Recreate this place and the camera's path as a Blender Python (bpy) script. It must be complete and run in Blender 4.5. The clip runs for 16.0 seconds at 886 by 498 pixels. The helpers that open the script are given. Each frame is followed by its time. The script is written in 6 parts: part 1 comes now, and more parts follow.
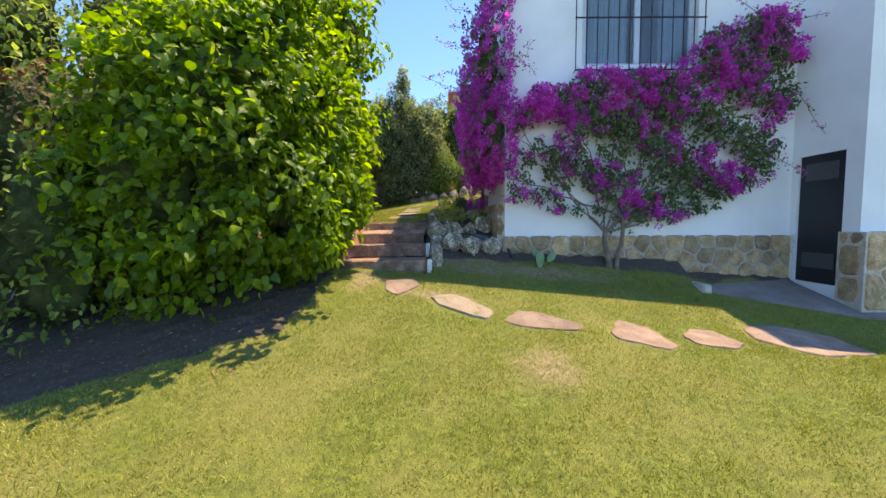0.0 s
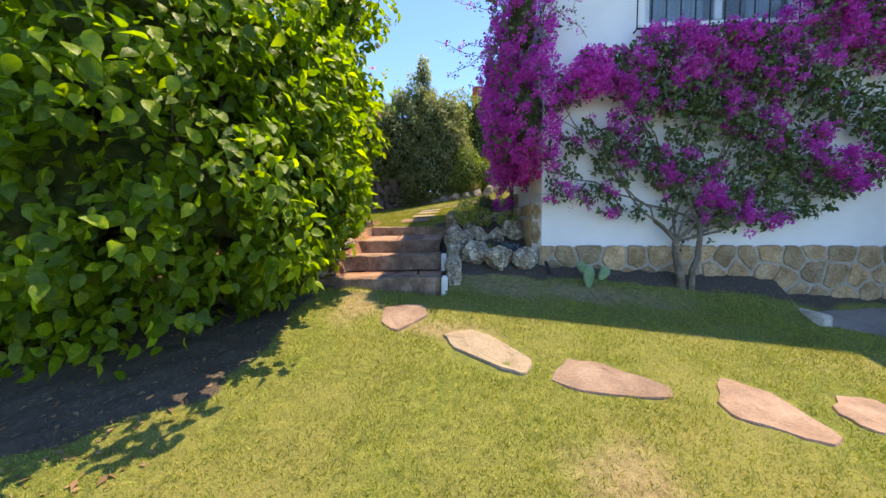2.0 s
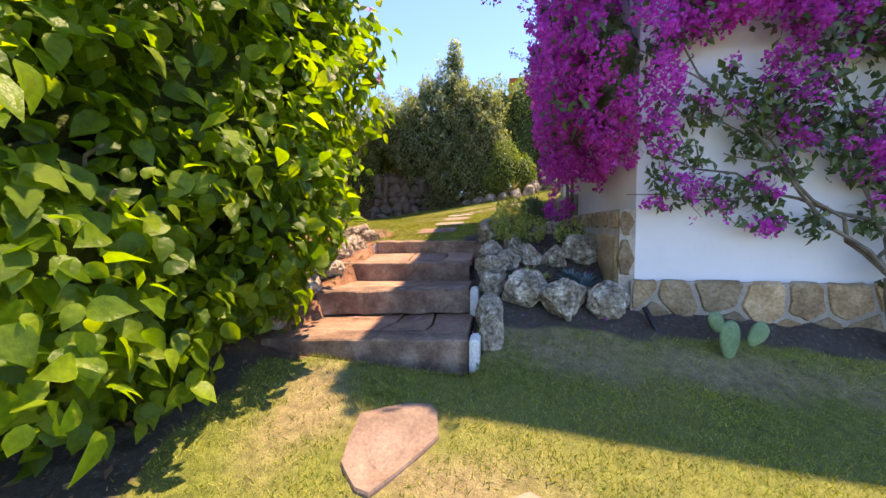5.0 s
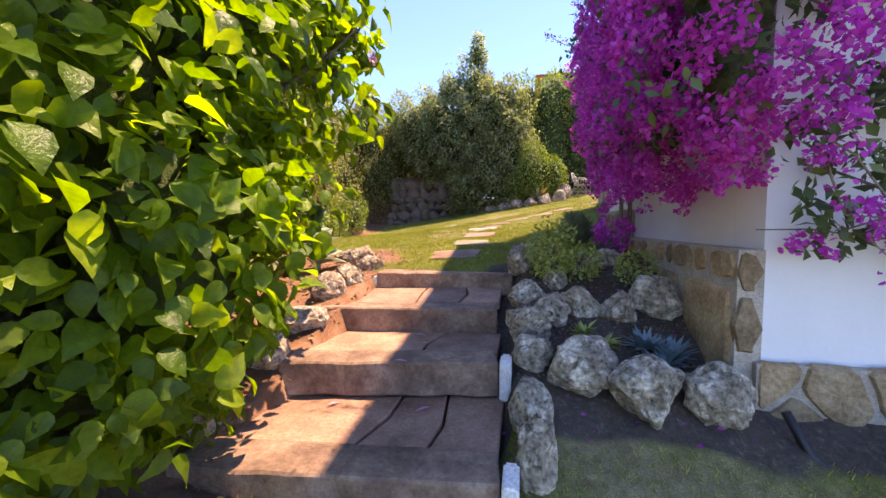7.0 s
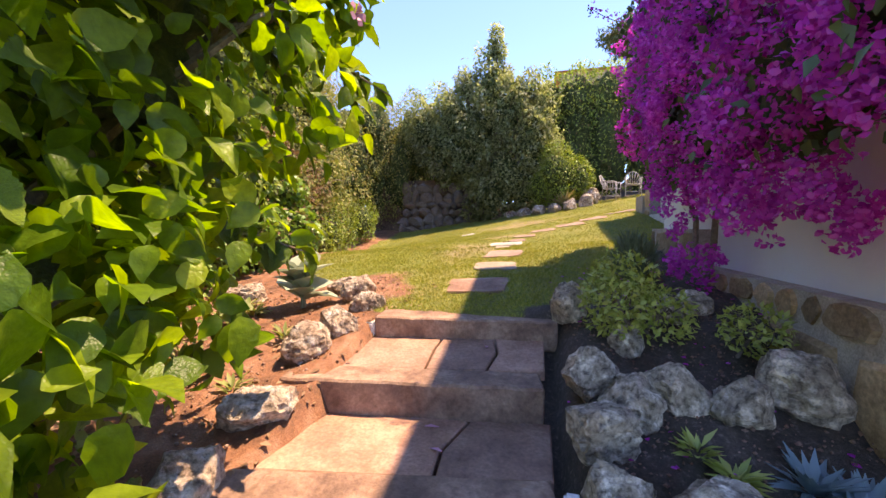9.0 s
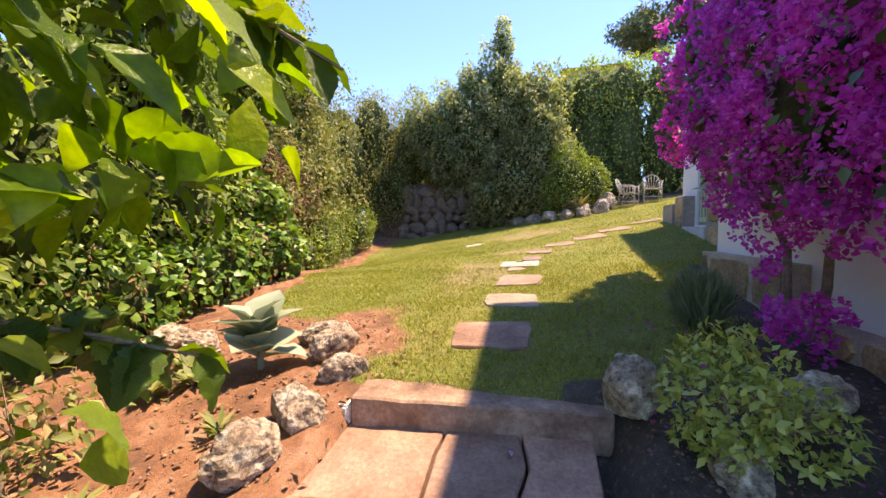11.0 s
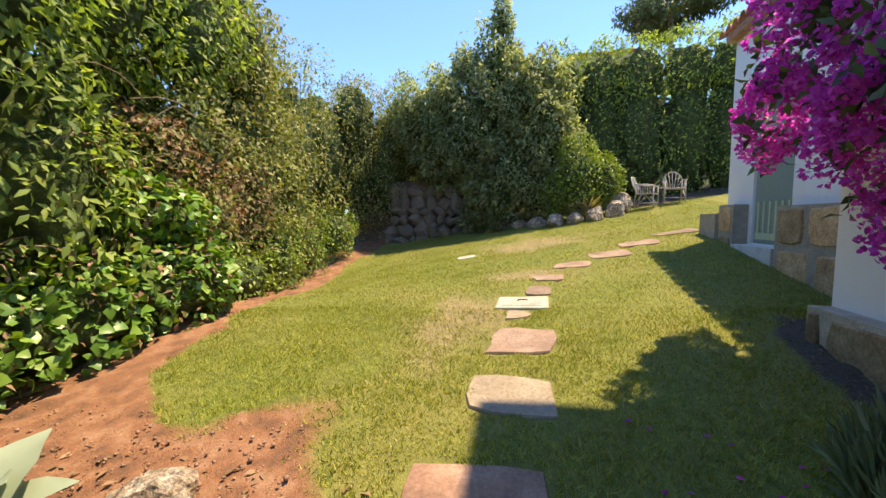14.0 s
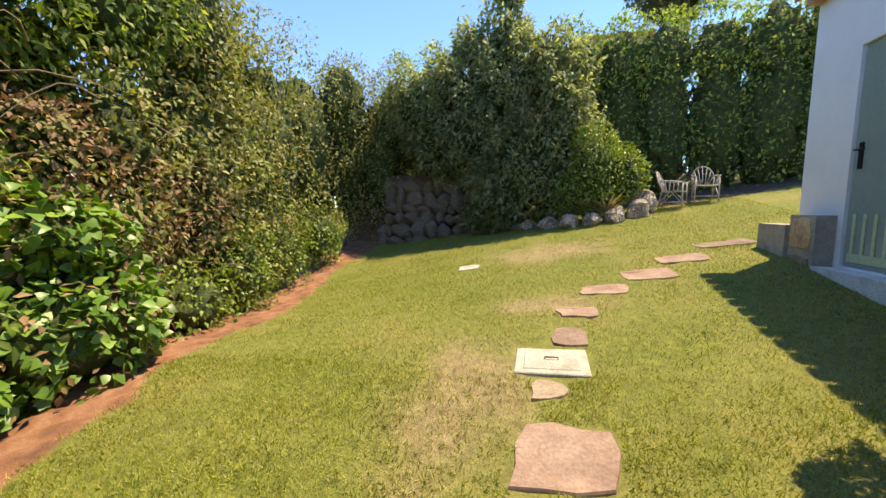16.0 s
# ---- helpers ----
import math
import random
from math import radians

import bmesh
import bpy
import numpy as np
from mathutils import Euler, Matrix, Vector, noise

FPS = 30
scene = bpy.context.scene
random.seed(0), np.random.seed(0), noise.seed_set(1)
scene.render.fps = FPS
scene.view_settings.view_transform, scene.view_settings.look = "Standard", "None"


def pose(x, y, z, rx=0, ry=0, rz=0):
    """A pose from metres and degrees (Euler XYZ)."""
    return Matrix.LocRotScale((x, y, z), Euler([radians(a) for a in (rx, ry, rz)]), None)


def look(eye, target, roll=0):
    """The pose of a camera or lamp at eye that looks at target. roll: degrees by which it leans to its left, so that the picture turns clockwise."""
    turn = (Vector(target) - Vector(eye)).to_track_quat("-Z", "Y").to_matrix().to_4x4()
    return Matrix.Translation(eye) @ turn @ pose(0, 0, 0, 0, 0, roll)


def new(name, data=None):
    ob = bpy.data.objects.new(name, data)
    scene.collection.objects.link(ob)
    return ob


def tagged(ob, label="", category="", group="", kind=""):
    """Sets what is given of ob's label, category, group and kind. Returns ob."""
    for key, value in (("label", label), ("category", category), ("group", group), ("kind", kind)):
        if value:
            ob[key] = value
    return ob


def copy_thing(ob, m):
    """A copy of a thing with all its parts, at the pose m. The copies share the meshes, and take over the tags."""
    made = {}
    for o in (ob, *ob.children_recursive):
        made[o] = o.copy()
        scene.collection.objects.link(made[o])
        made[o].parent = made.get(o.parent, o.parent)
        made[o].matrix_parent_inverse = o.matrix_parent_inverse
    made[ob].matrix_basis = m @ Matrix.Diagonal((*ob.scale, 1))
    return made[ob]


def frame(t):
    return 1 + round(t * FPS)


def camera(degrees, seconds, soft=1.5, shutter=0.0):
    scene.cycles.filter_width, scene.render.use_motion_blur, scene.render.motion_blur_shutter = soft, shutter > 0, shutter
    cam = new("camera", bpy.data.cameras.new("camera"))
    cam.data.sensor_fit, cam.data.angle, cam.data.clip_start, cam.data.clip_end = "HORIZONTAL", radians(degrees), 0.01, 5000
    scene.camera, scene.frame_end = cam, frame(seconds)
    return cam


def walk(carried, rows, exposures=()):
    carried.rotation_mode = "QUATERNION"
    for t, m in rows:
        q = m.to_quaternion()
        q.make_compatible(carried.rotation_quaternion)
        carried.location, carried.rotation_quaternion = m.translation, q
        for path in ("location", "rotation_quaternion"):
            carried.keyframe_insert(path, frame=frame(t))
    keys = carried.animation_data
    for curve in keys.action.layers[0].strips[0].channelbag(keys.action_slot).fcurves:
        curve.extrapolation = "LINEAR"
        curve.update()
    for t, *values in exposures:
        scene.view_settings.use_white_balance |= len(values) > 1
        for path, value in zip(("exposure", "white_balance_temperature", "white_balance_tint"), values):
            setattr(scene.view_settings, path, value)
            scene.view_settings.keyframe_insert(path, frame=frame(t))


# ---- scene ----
cam = camera(99.0, 16.0)
METRES, EYE, TILT, LEAN, TURN = 9.0, 1.5, 0.0, 0.0, 0.0
ROWS = [
    (0.0, 0.0, 0.0, 0.0, -0.02, -3.7, 0.28),
    (0.5, 0.0046, 0.0378, 0.0028, 0.87, -3.68, 0.28),
    (1.0, 0.0081, 0.0789, 0.0036, 1.78, -3.7, 0.26),
    (1.5, 0.0086, 0.1166, 0.0084, 2.71, -3.68, 0.25),
    (2.0, 0.0069, 0.153, 0.0089, 3.62, -3.67, 0.22),
    (2.5, 0.0054, 0.1895, 0.0153, 4.55, -3.67, 0.2),
    (3.0, 0.0056, 0.227, 0.0156, 5.43, -3.65, 0.2),
    (3.5, 0.0045, 0.2641, 0.0217, 6.26, -3.63, 0.18),
    (4.0, 0.0015, 0.2997, 0.0212, 7.07, -3.59, 0.2),
    (6.5, -0.0138, 0.46, 0.0491, 11.17, -3.48, 0.08),
    (7.0, -0.019, 0.4887, 0.0564, 12.0, -3.46, 0.04),
    (7.5, -0.0223, 0.5173, 0.0603, 12.73, -3.45, -0.0),
    (8.0, -0.0285, 0.5455, 0.0677, 13.32, -3.42, 0.05),
    (8.5, -0.038, 0.5707, 0.0726, 13.76, -3.41, -0.01),
    (9.0, -0.0466, 0.5946, 0.0806, 14.09, -3.38, 0.01),
    (11.5, -0.0714, 0.7097, 0.1108, 14.56, -3.42, 0.11),
    (12.0, -0.0712, 0.7331, 0.114, 14.53, -3.53, 0.09),
    (12.5, -0.0692, 0.7637, 0.1173, 14.54, -3.71, 0.07),
    (13.0, -0.0699, 0.7909, 0.1309, 14.53, -3.92, 0.06),
    (13.5, -0.0747, 0.8151, 0.1369, 14.53, -4.18, 0.04),
    (14.0, -0.0824, 0.8461, 0.1407, 14.52, -4.5, 0.05),
    (14.5, -0.0911, 0.8761, 0.1543, 14.52, -4.91, 0.01),
    (15.0, -0.0991, 0.9035, 0.158, 14.52, -5.35, -0.01),
    (15.5, -0.1059, 0.9365, 0.1585, 14.53, -5.82, -0.04),
    (16.0, -0.1111, 0.9652, 0.1686, 14.52, -6.16, -0.07),
]
walk(cam, [(t, pose(0, 0, EYE, TILT, LEAN, TURN) @ pose(METRES * x, METRES * y, METRES * z, 90 + pitch, roll, yaw)) for t, x, y, z, yaw, pitch, roll in ROWS], [(0.0, 1.98, 9300, 8), (3.0, 2.12, 9600, 12), (6.5, 2.4, 9700, 26), (9.0, 2.42, 9700, 28), (11.5, 2.35, 9300, 18), (14.5, 2.1, 9500, 8), (16.0, 2.05, 9500, 8)])

# ---- world, sun ----
SUN_EL, SUN_AZ = 69.0, 56.7
world = bpy.data.worlds.new("sky")
scene.world = world
world.use_nodes = True
_nt = world.node_tree
_sky = _nt.nodes.new("ShaderNodeTexSky")
_sky.sky_type = "NISHITA"
_sky.sun_disc = False
_sky.altitude = 2500
_sky.sun_elevation, _sky.sun_rotation = radians(SUN_EL), radians(SUN_AZ)
_sky.air_density, _sky.dust_density, _sky.ozone_density = 0.9, 0.0, 9.0
_tint = _nt.nodes.new("ShaderNodeMix")
_tint.data_type, _tint.blend_type = "RGBA", "MULTIPLY"
_tint.inputs[0].default_value, _tint.inputs[7].default_value = 1.0, (0.66, 0.82, 1.0, 1)
_nt.links.new(_sky.outputs[0], _tint.inputs[6])
_nt.links.new(_tint.outputs[2], _nt.nodes["Background"].inputs[0])
_nt.nodes["Background"].inputs[1].default_value = 0.15
sun = new("sun", bpy.data.lights.new("sun", "SUN"))
sun.data.energy, sun.data.angle, sun.data.color = 2.15, radians(0.53), (1.0, 0.93, 0.80)
sun.matrix_world = look((0.32 * 30, 0.21 * 30, 30), (0, 0, 0))


# ---- materials ----
def lin(h):
    """Linear colour from a hex string."""
    c = [int(h[i:i + 2], 16) / 255 for i in (0, 2, 4)]
    return tuple(((v + 0.055) / 1.055) ** 2.4 if v > 0.04 else v / 12.92 for v in c) + (1,)


class Mat:
    def __init__(self, name, rough=0.8):
        self.m = bpy.data.materials.new(name)
        self.m.use_nodes = True
        self.t = self.m.node_tree
        self.p = self.t.nodes["Principled BSDF"]
        self.p.inputs["Roughness"].default_value = rough
        self.co = self.t.nodes.new("ShaderNodeTexCoord").outputs["Object"]

    def node(self, kind, **kw):
        n = self.t.nodes.new(kind)
        for k, v in kw.items():
            n.inputs[k].default_value = v
        return n

    def link(self, a, b):
        self.t.links.new(a, b)

    def noise(self, scale, detail=6, rough=0.6, vec=None):
        n = self.node("ShaderNodeTexNoise", Scale=scale, Detail=detail, Roughness=rough)
        self.link(vec or self.co, n.inputs["Vector"])
        return n.outputs["Fac"]

    def ramp(self, fac, stops):
        r = self.t.nodes.new("ShaderNodeValToRGB")
        while len(r.color_ramp.elements) < len(stops):
            r.color_ramp.elements.new(0.5)
        for e, (p, c) in zip(r.color_ramp.elements, stops):
            e.position, e.color = p, c
        self.link(fac, r.inputs[0])
        return r.outputs[0]

    def mix(self, fac, a, b, mode="MIX"):
        n = self.t.nodes.new("ShaderNodeMix")
        n.data_type, n.blend_type = "RGBA", mode
        for s, v in ((n.inputs[0], fac), (n.inputs[6], a), (n.inputs[7], b)):
            if isinstance(v, bpy.types.NodeSocket):
                self.link(v, s)
            else:
                s.default_value = v
        return n.outputs[2]

    def color(self, c):
        if isinstance(c, bpy.types.NodeSocket):
            self.link(c, self.p.inputs["Base Color"])
        else:
            self.p.inputs["Base Color"].default_value = c
        return self

    def bump(self, h, strength=0.4, dist=0.01):
        b = self.node("ShaderNodeBump", Strength=strength, Distance=dist)
        self.link(h, b.inputs["Height"])
        self.link(b.outputs[0], self.p.inputs["Normal"])
        return self


def grainy(name, dark, mid, light, scale=6, rough=0.85, fine=60, bump=0.5, dist=0.01, perobj=0.25):
    """Stone, soil, wood and plaster: two scales of variation and a little between pieces."""
    m = Mat(name, rough)
    a = m.noise(scale, 5)
    b = m.noise(fine, 4, 0.7)
    c = m.ramp(a, [(0.3, dark), (0.5, mid), (0.7, light)])
    d = m.ramp(b, [(0.3, (0.62, 0.62, 0.62, 1)), (0.7, (1.15, 1.15, 1.15, 1))])
    c = m.mix(1.0, c, d, "MULTIPLY")
    if perobj:
        r = m.t.nodes.new("ShaderNodeObjectInfo").outputs["Random"]
        e = m.ramp(r, [(0.0, (1 - perobj,) * 3 + (1,)), (1.0, (1 + perobj, 1 + perobj * 0.8, 1 + perobj * 0.6, 1))])
        c = m.mix(1.0, c, e, "MULTIPLY")
    m.color(c)
    m.bump(m.mix(0.5, a, b), bump, dist)
    return m.m


def leafy(name, cols, rough=0.4, trans=0.35, tcol=None, spec=0.5, single=False, vein=False):
    """Leaves: colour differs leaf by leaf, some light comes through."""
    m = Mat(name, rough)
    r = m.t.nodes.new("ShaderNodeObjectInfo").outputs["Random"] if single else m.t.nodes.new("ShaderNodeNewGeometry").outputs["Random Per Island"]
    n = len(cols)
    c = m.ramp(r, [(i / max(1, n - 1), k) for i, k in enumerate(cols)])
    c = m.mix(0.35, c, m.ramp(m.noise(1.3, 3), [(0.3, (0.25, 0.25, 0.25, 1)), (0.7, (1, 1, 1, 1))]), "MULTIPLY")
    if vein:
        k = m.noise(38, 3)
        c = m.mix(0.6, c, m.ramp(k, [(0.35, rgb(0.55, 0.6, 0.5)), (0.65, rgb(1.25, 1.2, 1.1))]), "MULTIPLY")
        m.bump(k, 0.6, 0.012)
    m.color(c)
    m.p.inputs["Specular IOR Level"].default_value = spec
    t = m.t.nodes.new("ShaderNodeBsdfTranslucent")
    m.link(m.mix(1.0, c, tcol or (1.4, 1.35, 0.5, 1), "MULTIPLY"), t.inputs[0])
    x = m.t.nodes.new("ShaderNodeMixShader")
    x.inputs[0].default_value = trans
    m.link(m.p.outputs[0], x.inputs[1])
    m.link(t.outputs[0], x.inputs[2])
    m.link(x.outputs[0], m.t.nodes["Material Output"].inputs[0])
    return m.m


def rgb(r, g, b):
    return (r, g, b, 1)


def lawn_material():
    """Short grass, dry patches and red soil, mixed by the sheet's own marks."""
    m = Mat("lawn", 0.9)
    at = m.t.nodes.new("ShaderNodeAttribute")
    at.attribute_name = "soil"
    dry = m.t.nodes.new("ShaderNodeAttribute")
    dry.attribute_name = "dry"
    big, mid, fine = m.noise(0.9, 5), m.noise(14, 5, 0.7), m.noise(130, 3, 0.7)
    g = m.ramp(mid, [(0.25, rgb(0.055, 0.07, 0.01)), (0.5, rgb(0.145, 0.17, 0.024)), (0.75, rgb(0.27, 0.28, 0.05))])
    g = m.mix(m.ramp(big, [(0.42, rgb(0, 0, 0)), (0.68, rgb(0.7, 0.7, 0.7))]), g, rgb(0.25, 0.215, 0.065))
    straw = m.ramp(mid, [(0.3, rgb(0.16, 0.11, 0.05)), (0.7, rgb(0.38, 0.30, 0.15))])
    g = m.mix(dry.outputs["Fac"], g, straw)
    g = m.mix(1.0, g, m.ramp(fine, [(0.3, rgb(0.45, 0.45, 0.45)), (0.7, rgb(1.25, 1.25, 1.25))]), "MULTIPLY")
    red = m.ramp(m.noise(5, 6, 0.65), [(0.3, rgb(0.11, 0.055, 0.032)), (0.5, rgb(0.27, 0.115, 0.058)), (0.72, rgb(0.40, 0.22, 0.135))])
    dark = m.ramp(m.noise(30, 6, 0.7), [(0.3, rgb(0.045, 0.033, 0.025)), (0.57, rgb(0.095, 0.07, 0.052)), (0.74, rgb(0.26, 0.21, 0.165))])
    bed = m.t.nodes.new("ShaderNodeAttribute")
    bed.attribute_name = "bed"
    s = m.mix(bed.outputs["Fac"], red, dark)
    s = m.mix(1.0, s, m.ramp(fine, [(0.3, rgb(0.55, 0.55, 0.55)), (0.7, rgb(1.2, 1.2, 1.2))]), "MULTIPLY")
    add = m.t.nodes.new("ShaderNodeMath")
    add.operation = "ADD"
    m.link(at.outputs["Fac"], add.inputs[0])
    m.link(m.ramp(mid, [(0.2, rgb(-0.3, -0.3, -0.3)), (0.8, rgb(0.3, 0.3, 0.3))]), add.inputs[1])
    m.color(m.mix(m.ramp(add.outputs[0], [(0.5, rgb(0, 0, 0)), (0.78, rgb(1, 1, 1))]), g, s))
    m.bump(m.mix(0.5, mid, fine), 0.8, 0.02)
    return m.m


def plaster():
    m = Mat("whitewash", 0.75)
    a, b = m.noise(1.2, 6), m.noise(45, 4)
    m.color(m.ramp(a, [(0.25, rgb(0.74, 0.74, 0.73)), (0.6, rgb(0.83, 0.83, 0.82))]))
    m.bump(m.mix(0.25, m.noise(7, 3), b), 0.5, 0.012)
    return m.m


def plain(name, c, rough=0.5, metal=0.0, var=0.15):
    m = Mat(name, rough)
    k = m.noise(25, 4)
    m.color(m.ramp(k, [(0.3, tuple(v * (1 - var) for v in c[:3]) + (1,)), (0.7, tuple(min(1, v * (1 + var)) for v in c[:3]) + (1,))]))
    m.p.inputs["Metallic"].default_value = metal
    return m.m


def rock_material(name, dark, mid, light, lichen):
    m = Mat(name, 0.92)
    a, b, v = m.noise(5, 7, 0.65), m.noise(28, 6, 0.7), m.noise(11, 5)
    c = m.ramp(a, [(0.3, dark), (0.5, mid), (0.68, light)])
    c = m.mix(m.ramp(v, [(0.52, rgb(0, 0, 0)), (0.62, rgb(0.85, 0.85, 0.85))]), c, lichen)
    c = m.mix(1.0, c, m.ramp(b, [(0.34, rgb(0.2, 0.19, 0.18)), (0.6, rgb(1.15, 1.15, 1.15))]), "MULTIPLY")
    m.color(c)
    m.bump(m.mix(0.5, a, b), 1.0, 0.05)
    return m.m


def glass_material():
    m = Mat("window_glass", 0.03)
    m.color(rgb(0.55, 0.65, 0.7))
    m.p.inputs["Transmission Weight"].default_value = 0.9
    m.p.inputs["IOR"].default_value = 1.45
    return m.m


M_LAWN = lawn_material()
M_WALL = plaster()
M_STONE = grainy("plinth_stone", rgb(0.292, 0.181, 0.094), rgb(0.464, 0.314, 0.176), rgb(0.605, 0.451, 0.283), 5, 0.85, 40, 0.6, 0.02, 0.42)
M_MORTAR = grainy("mortar", rgb(0.414, 0.356, 0.287), rgb(0.529, 0.460, 0.380), rgb(0.621, 0.552, 0.460), 9, 0.95, 90)
M_FLAG = grainy("flagstone", rgb(0.20, 0.13, 0.10), rgb(0.29, 0.19, 0.148), rgb(0.37, 0.265, 0.21), 4, 0.85, 50, 0.35, 0.008, 0.15)
M_FLAGPALE = grainy("pale_flagstone", rgb(0.25, 0.19, 0.135), rgb(0.33, 0.255, 0.185), rgb(0.39, 0.31, 0.235), 4, 0.85, 50, 0.35, 0.008, 0.1)
M_SLATE = grainy("tread_slab", rgb(0.216, 0.112, 0.074), rgb(0.351, 0.194, 0.134), rgb(0.459, 0.281, 0.204), 4, 0.8, 45, 0.4, 0.01, 0.2)
M_CONC = grainy("concrete_cover", rgb(0.33, 0.31, 0.26), rgb(0.43, 0.405, 0.35), rgb(0.5, 0.48, 0.42), 6, 0.9, 70, 0.3, 0.006, 0.05)
M_PATIO = grainy("patio_concrete", rgb(0.192, 0.150, 0.126), rgb(0.256, 0.203, 0.175), rgb(0.304, 0.247, 0.210), 3, 0.9, 60, 0.3, 0.006, 0.05)
M_WOOD = grainy("sleeper_wood", rgb(0.135, 0.077, 0.053), rgb(0.270, 0.160, 0.110), rgb(0.459, 0.307, 0.219), 5, 0.85, 34, 0.8, 0.02, 0.15)
M_ROCK = rock_material("weathered_limestone", rgb(0.255, 0.203, 0.144), rgb(0.484, 0.395, 0.288), rgb(0.662, 0.562, 0.416), rgb(0.866, 0.765, 0.608))
M_ROCKRED = rock_material("ochre_limestone", rgb(0.30, 0.20, 0.14), rgb(0.46, 0.35, 0.26), rgb(0.58, 0.48, 0.37), rgb(0.62, 0.56, 0.48))
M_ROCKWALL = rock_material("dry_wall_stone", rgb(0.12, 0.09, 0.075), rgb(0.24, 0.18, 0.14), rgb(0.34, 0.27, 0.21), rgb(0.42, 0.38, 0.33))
M_IRON = plain("black_iron", rgb(0.02, 0.02, 0.025), 0.4, 0.6)
M_DARKDOOR = plain("dark_door_paint", rgb(0.012, 0.013, 0.018), 0.5, 0.0)
M_ALU = plain("grey_window_frame", rgb(0.55, 0.57, 0.58), 0.35, 0.2)
M_GREEN = plain("sage_door_paint", rgb(0.27, 0.34, 0.30), 0.16, 0.0, 0.05)
M_CURTAIN = plain("curtain_cloth", rgb(0.42, 0.47, 0.5), 0.9)
M_ROOM = plain("room_plaster", rgb(0.3, 0.3, 0.3), 0.9)
M_GLASS = glass_material()
M_TILE = grainy("roof_tile", rgb(0.30, 0.13, 0.07), rgb(0.45, 0.22, 0.13), rgb(0.55, 0.36, 0.25), 6, 0.85, 50)
M_WHITEP = grainy("white_paint", rgb(0.6, 0.6, 0.58), rgb(0.75, 0.75, 0.73), rgb(0.82, 0.82, 0.8), 8, 0.7, 60, 0.3)
M_RATTAN = grainy("weathered_rattan", rgb(0.34, 0.31, 0.28), rgb(0.46, 0.43, 0.40), rgb(0.56, 0.53, 0.5), 12, 0.6, 70)
M_BARK = grainy("bark", rgb(0.11, 0.085, 0.06), rgb(0.22, 0.175, 0.13), rgb(0.34, 0.29, 0.23), 10, 0.95, 60, 1.0, 0.02)
M_TWIG = grainy("dry_twig", rgb(0.16, 0.11, 0.075), rgb(0.27, 0.2, 0.14), rgb(0.38, 0.3, 0.22), 6, 0.95, 60)
HIB_COLS = [rgb(0.094, 0.196, 0.018), rgb(0.153, 0.287, 0.024), rgb(0.236, 0.380, 0.033), rgb(0.401, 0.552, 0.055)]
M_HIB = leafy("hibiscus_leaf", HIB_COLS, 0.4, 0.65, None, 0.45, vein=True)
M_HIB_ONE = leafy("hibiscus_single_leaf", [rgb(0.06, 0.13, 0.014), rgb(0.09, 0.18, 0.018), rgb(0.14, 0.25, 0.022), rgb(0.28, 0.40, 0.04)], 0.3, 0.36, None, 0.5, single=True, vein=True)
# near-black green that paints the shade deep inside shrubs
M_CORE = grainy("painted_shade_core", rgb(0.029, 0.048, 0.011), rgb(0.067, 0.099, 0.024), rgb(0.128, 0.160, 0.045), 9, 0.9, 40, 1.0, 0.08, 0)
M_HEDGE = leafy("hedge_leaf", [rgb(0.101, 0.161, 0.046), rgb(0.182, 0.265, 0.066), rgb(0.282, 0.378, 0.105), rgb(0.443, 0.511, 0.158)], 0.55, 0.48, rgb(1.4, 1.45, 0.6), 0.25)
M_OLIVE = leafy("grey_green_leaf", [rgb(0.130, 0.153, 0.070), rgb(0.221, 0.255, 0.123), rgb(0.338, 0.369, 0.193), rgb(0.494, 0.510, 0.333)], 0.55, 0.55, rgb(1.25, 1.3, 0.7), 0.25)
M_MIXED = leafy("mixed_hedge_leaf", [rgb(0.121, 0.152, 0.044), rgb(0.217, 0.258, 0.082), rgb(0.326, 0.352, 0.120), rgb(0.435, 0.340, 0.179)], 0.55, 0.3, rgb(1.3, 1.3, 0.6), 0.25)
M_BRIGHT = leafy("bright_shrub_leaf", [rgb(0.130, 0.216, 0.029), rgb(0.216, 0.317, 0.050), rgb(0.317, 0.418, 0.086)], 0.45, 0.35)
M_IVY = leafy("ivy_leaf", [rgb(0.081, 0.177, 0.032), rgb(0.145, 0.290, 0.048), rgb(0.274, 0.419, 0.081)], 0.4, 0.3)
M_DRYLEAF = leafy("dry_leaf", [rgb(0.192, 0.108, 0.060), rgb(0.312, 0.180, 0.096), rgb(0.396, 0.264, 0.156)], 0.8, 0.2, rgb(1.2, 1, 0.7))
M_BRACT = leafy("bougainvillea_bract", [rgb(0.64, 0.05, 0.46), rgb(0.78, 0.075, 0.58), rgb(0.88, 0.11, 0.68), rgb(0.94, 0.22, 0.78)], 0.6, 0.58, rgb(1.2, 1.0, 1.2), 0.2)
M_BLEAF = leafy("bougainvillea_leaf", [rgb(0.049, 0.088, 0.035), rgb(0.078, 0.137, 0.043), rgb(0.137, 0.195, 0.058)], 0.45, 0.2)
M_SILVER = leafy("silver_leaf", [rgb(0.297, 0.374, 0.264), rgb(0.396, 0.473, 0.341), rgb(0.484, 0.539, 0.407)], 0.7, 0.25, rgb(0.950, 0.950, 0.880))
M_BLUE = leafy("blue_succulent", [rgb(0.12, 0.22, 0.24), rgb(0.2, 0.32, 0.34)], 0.6, 0.1, rgb(1, 1, 1))
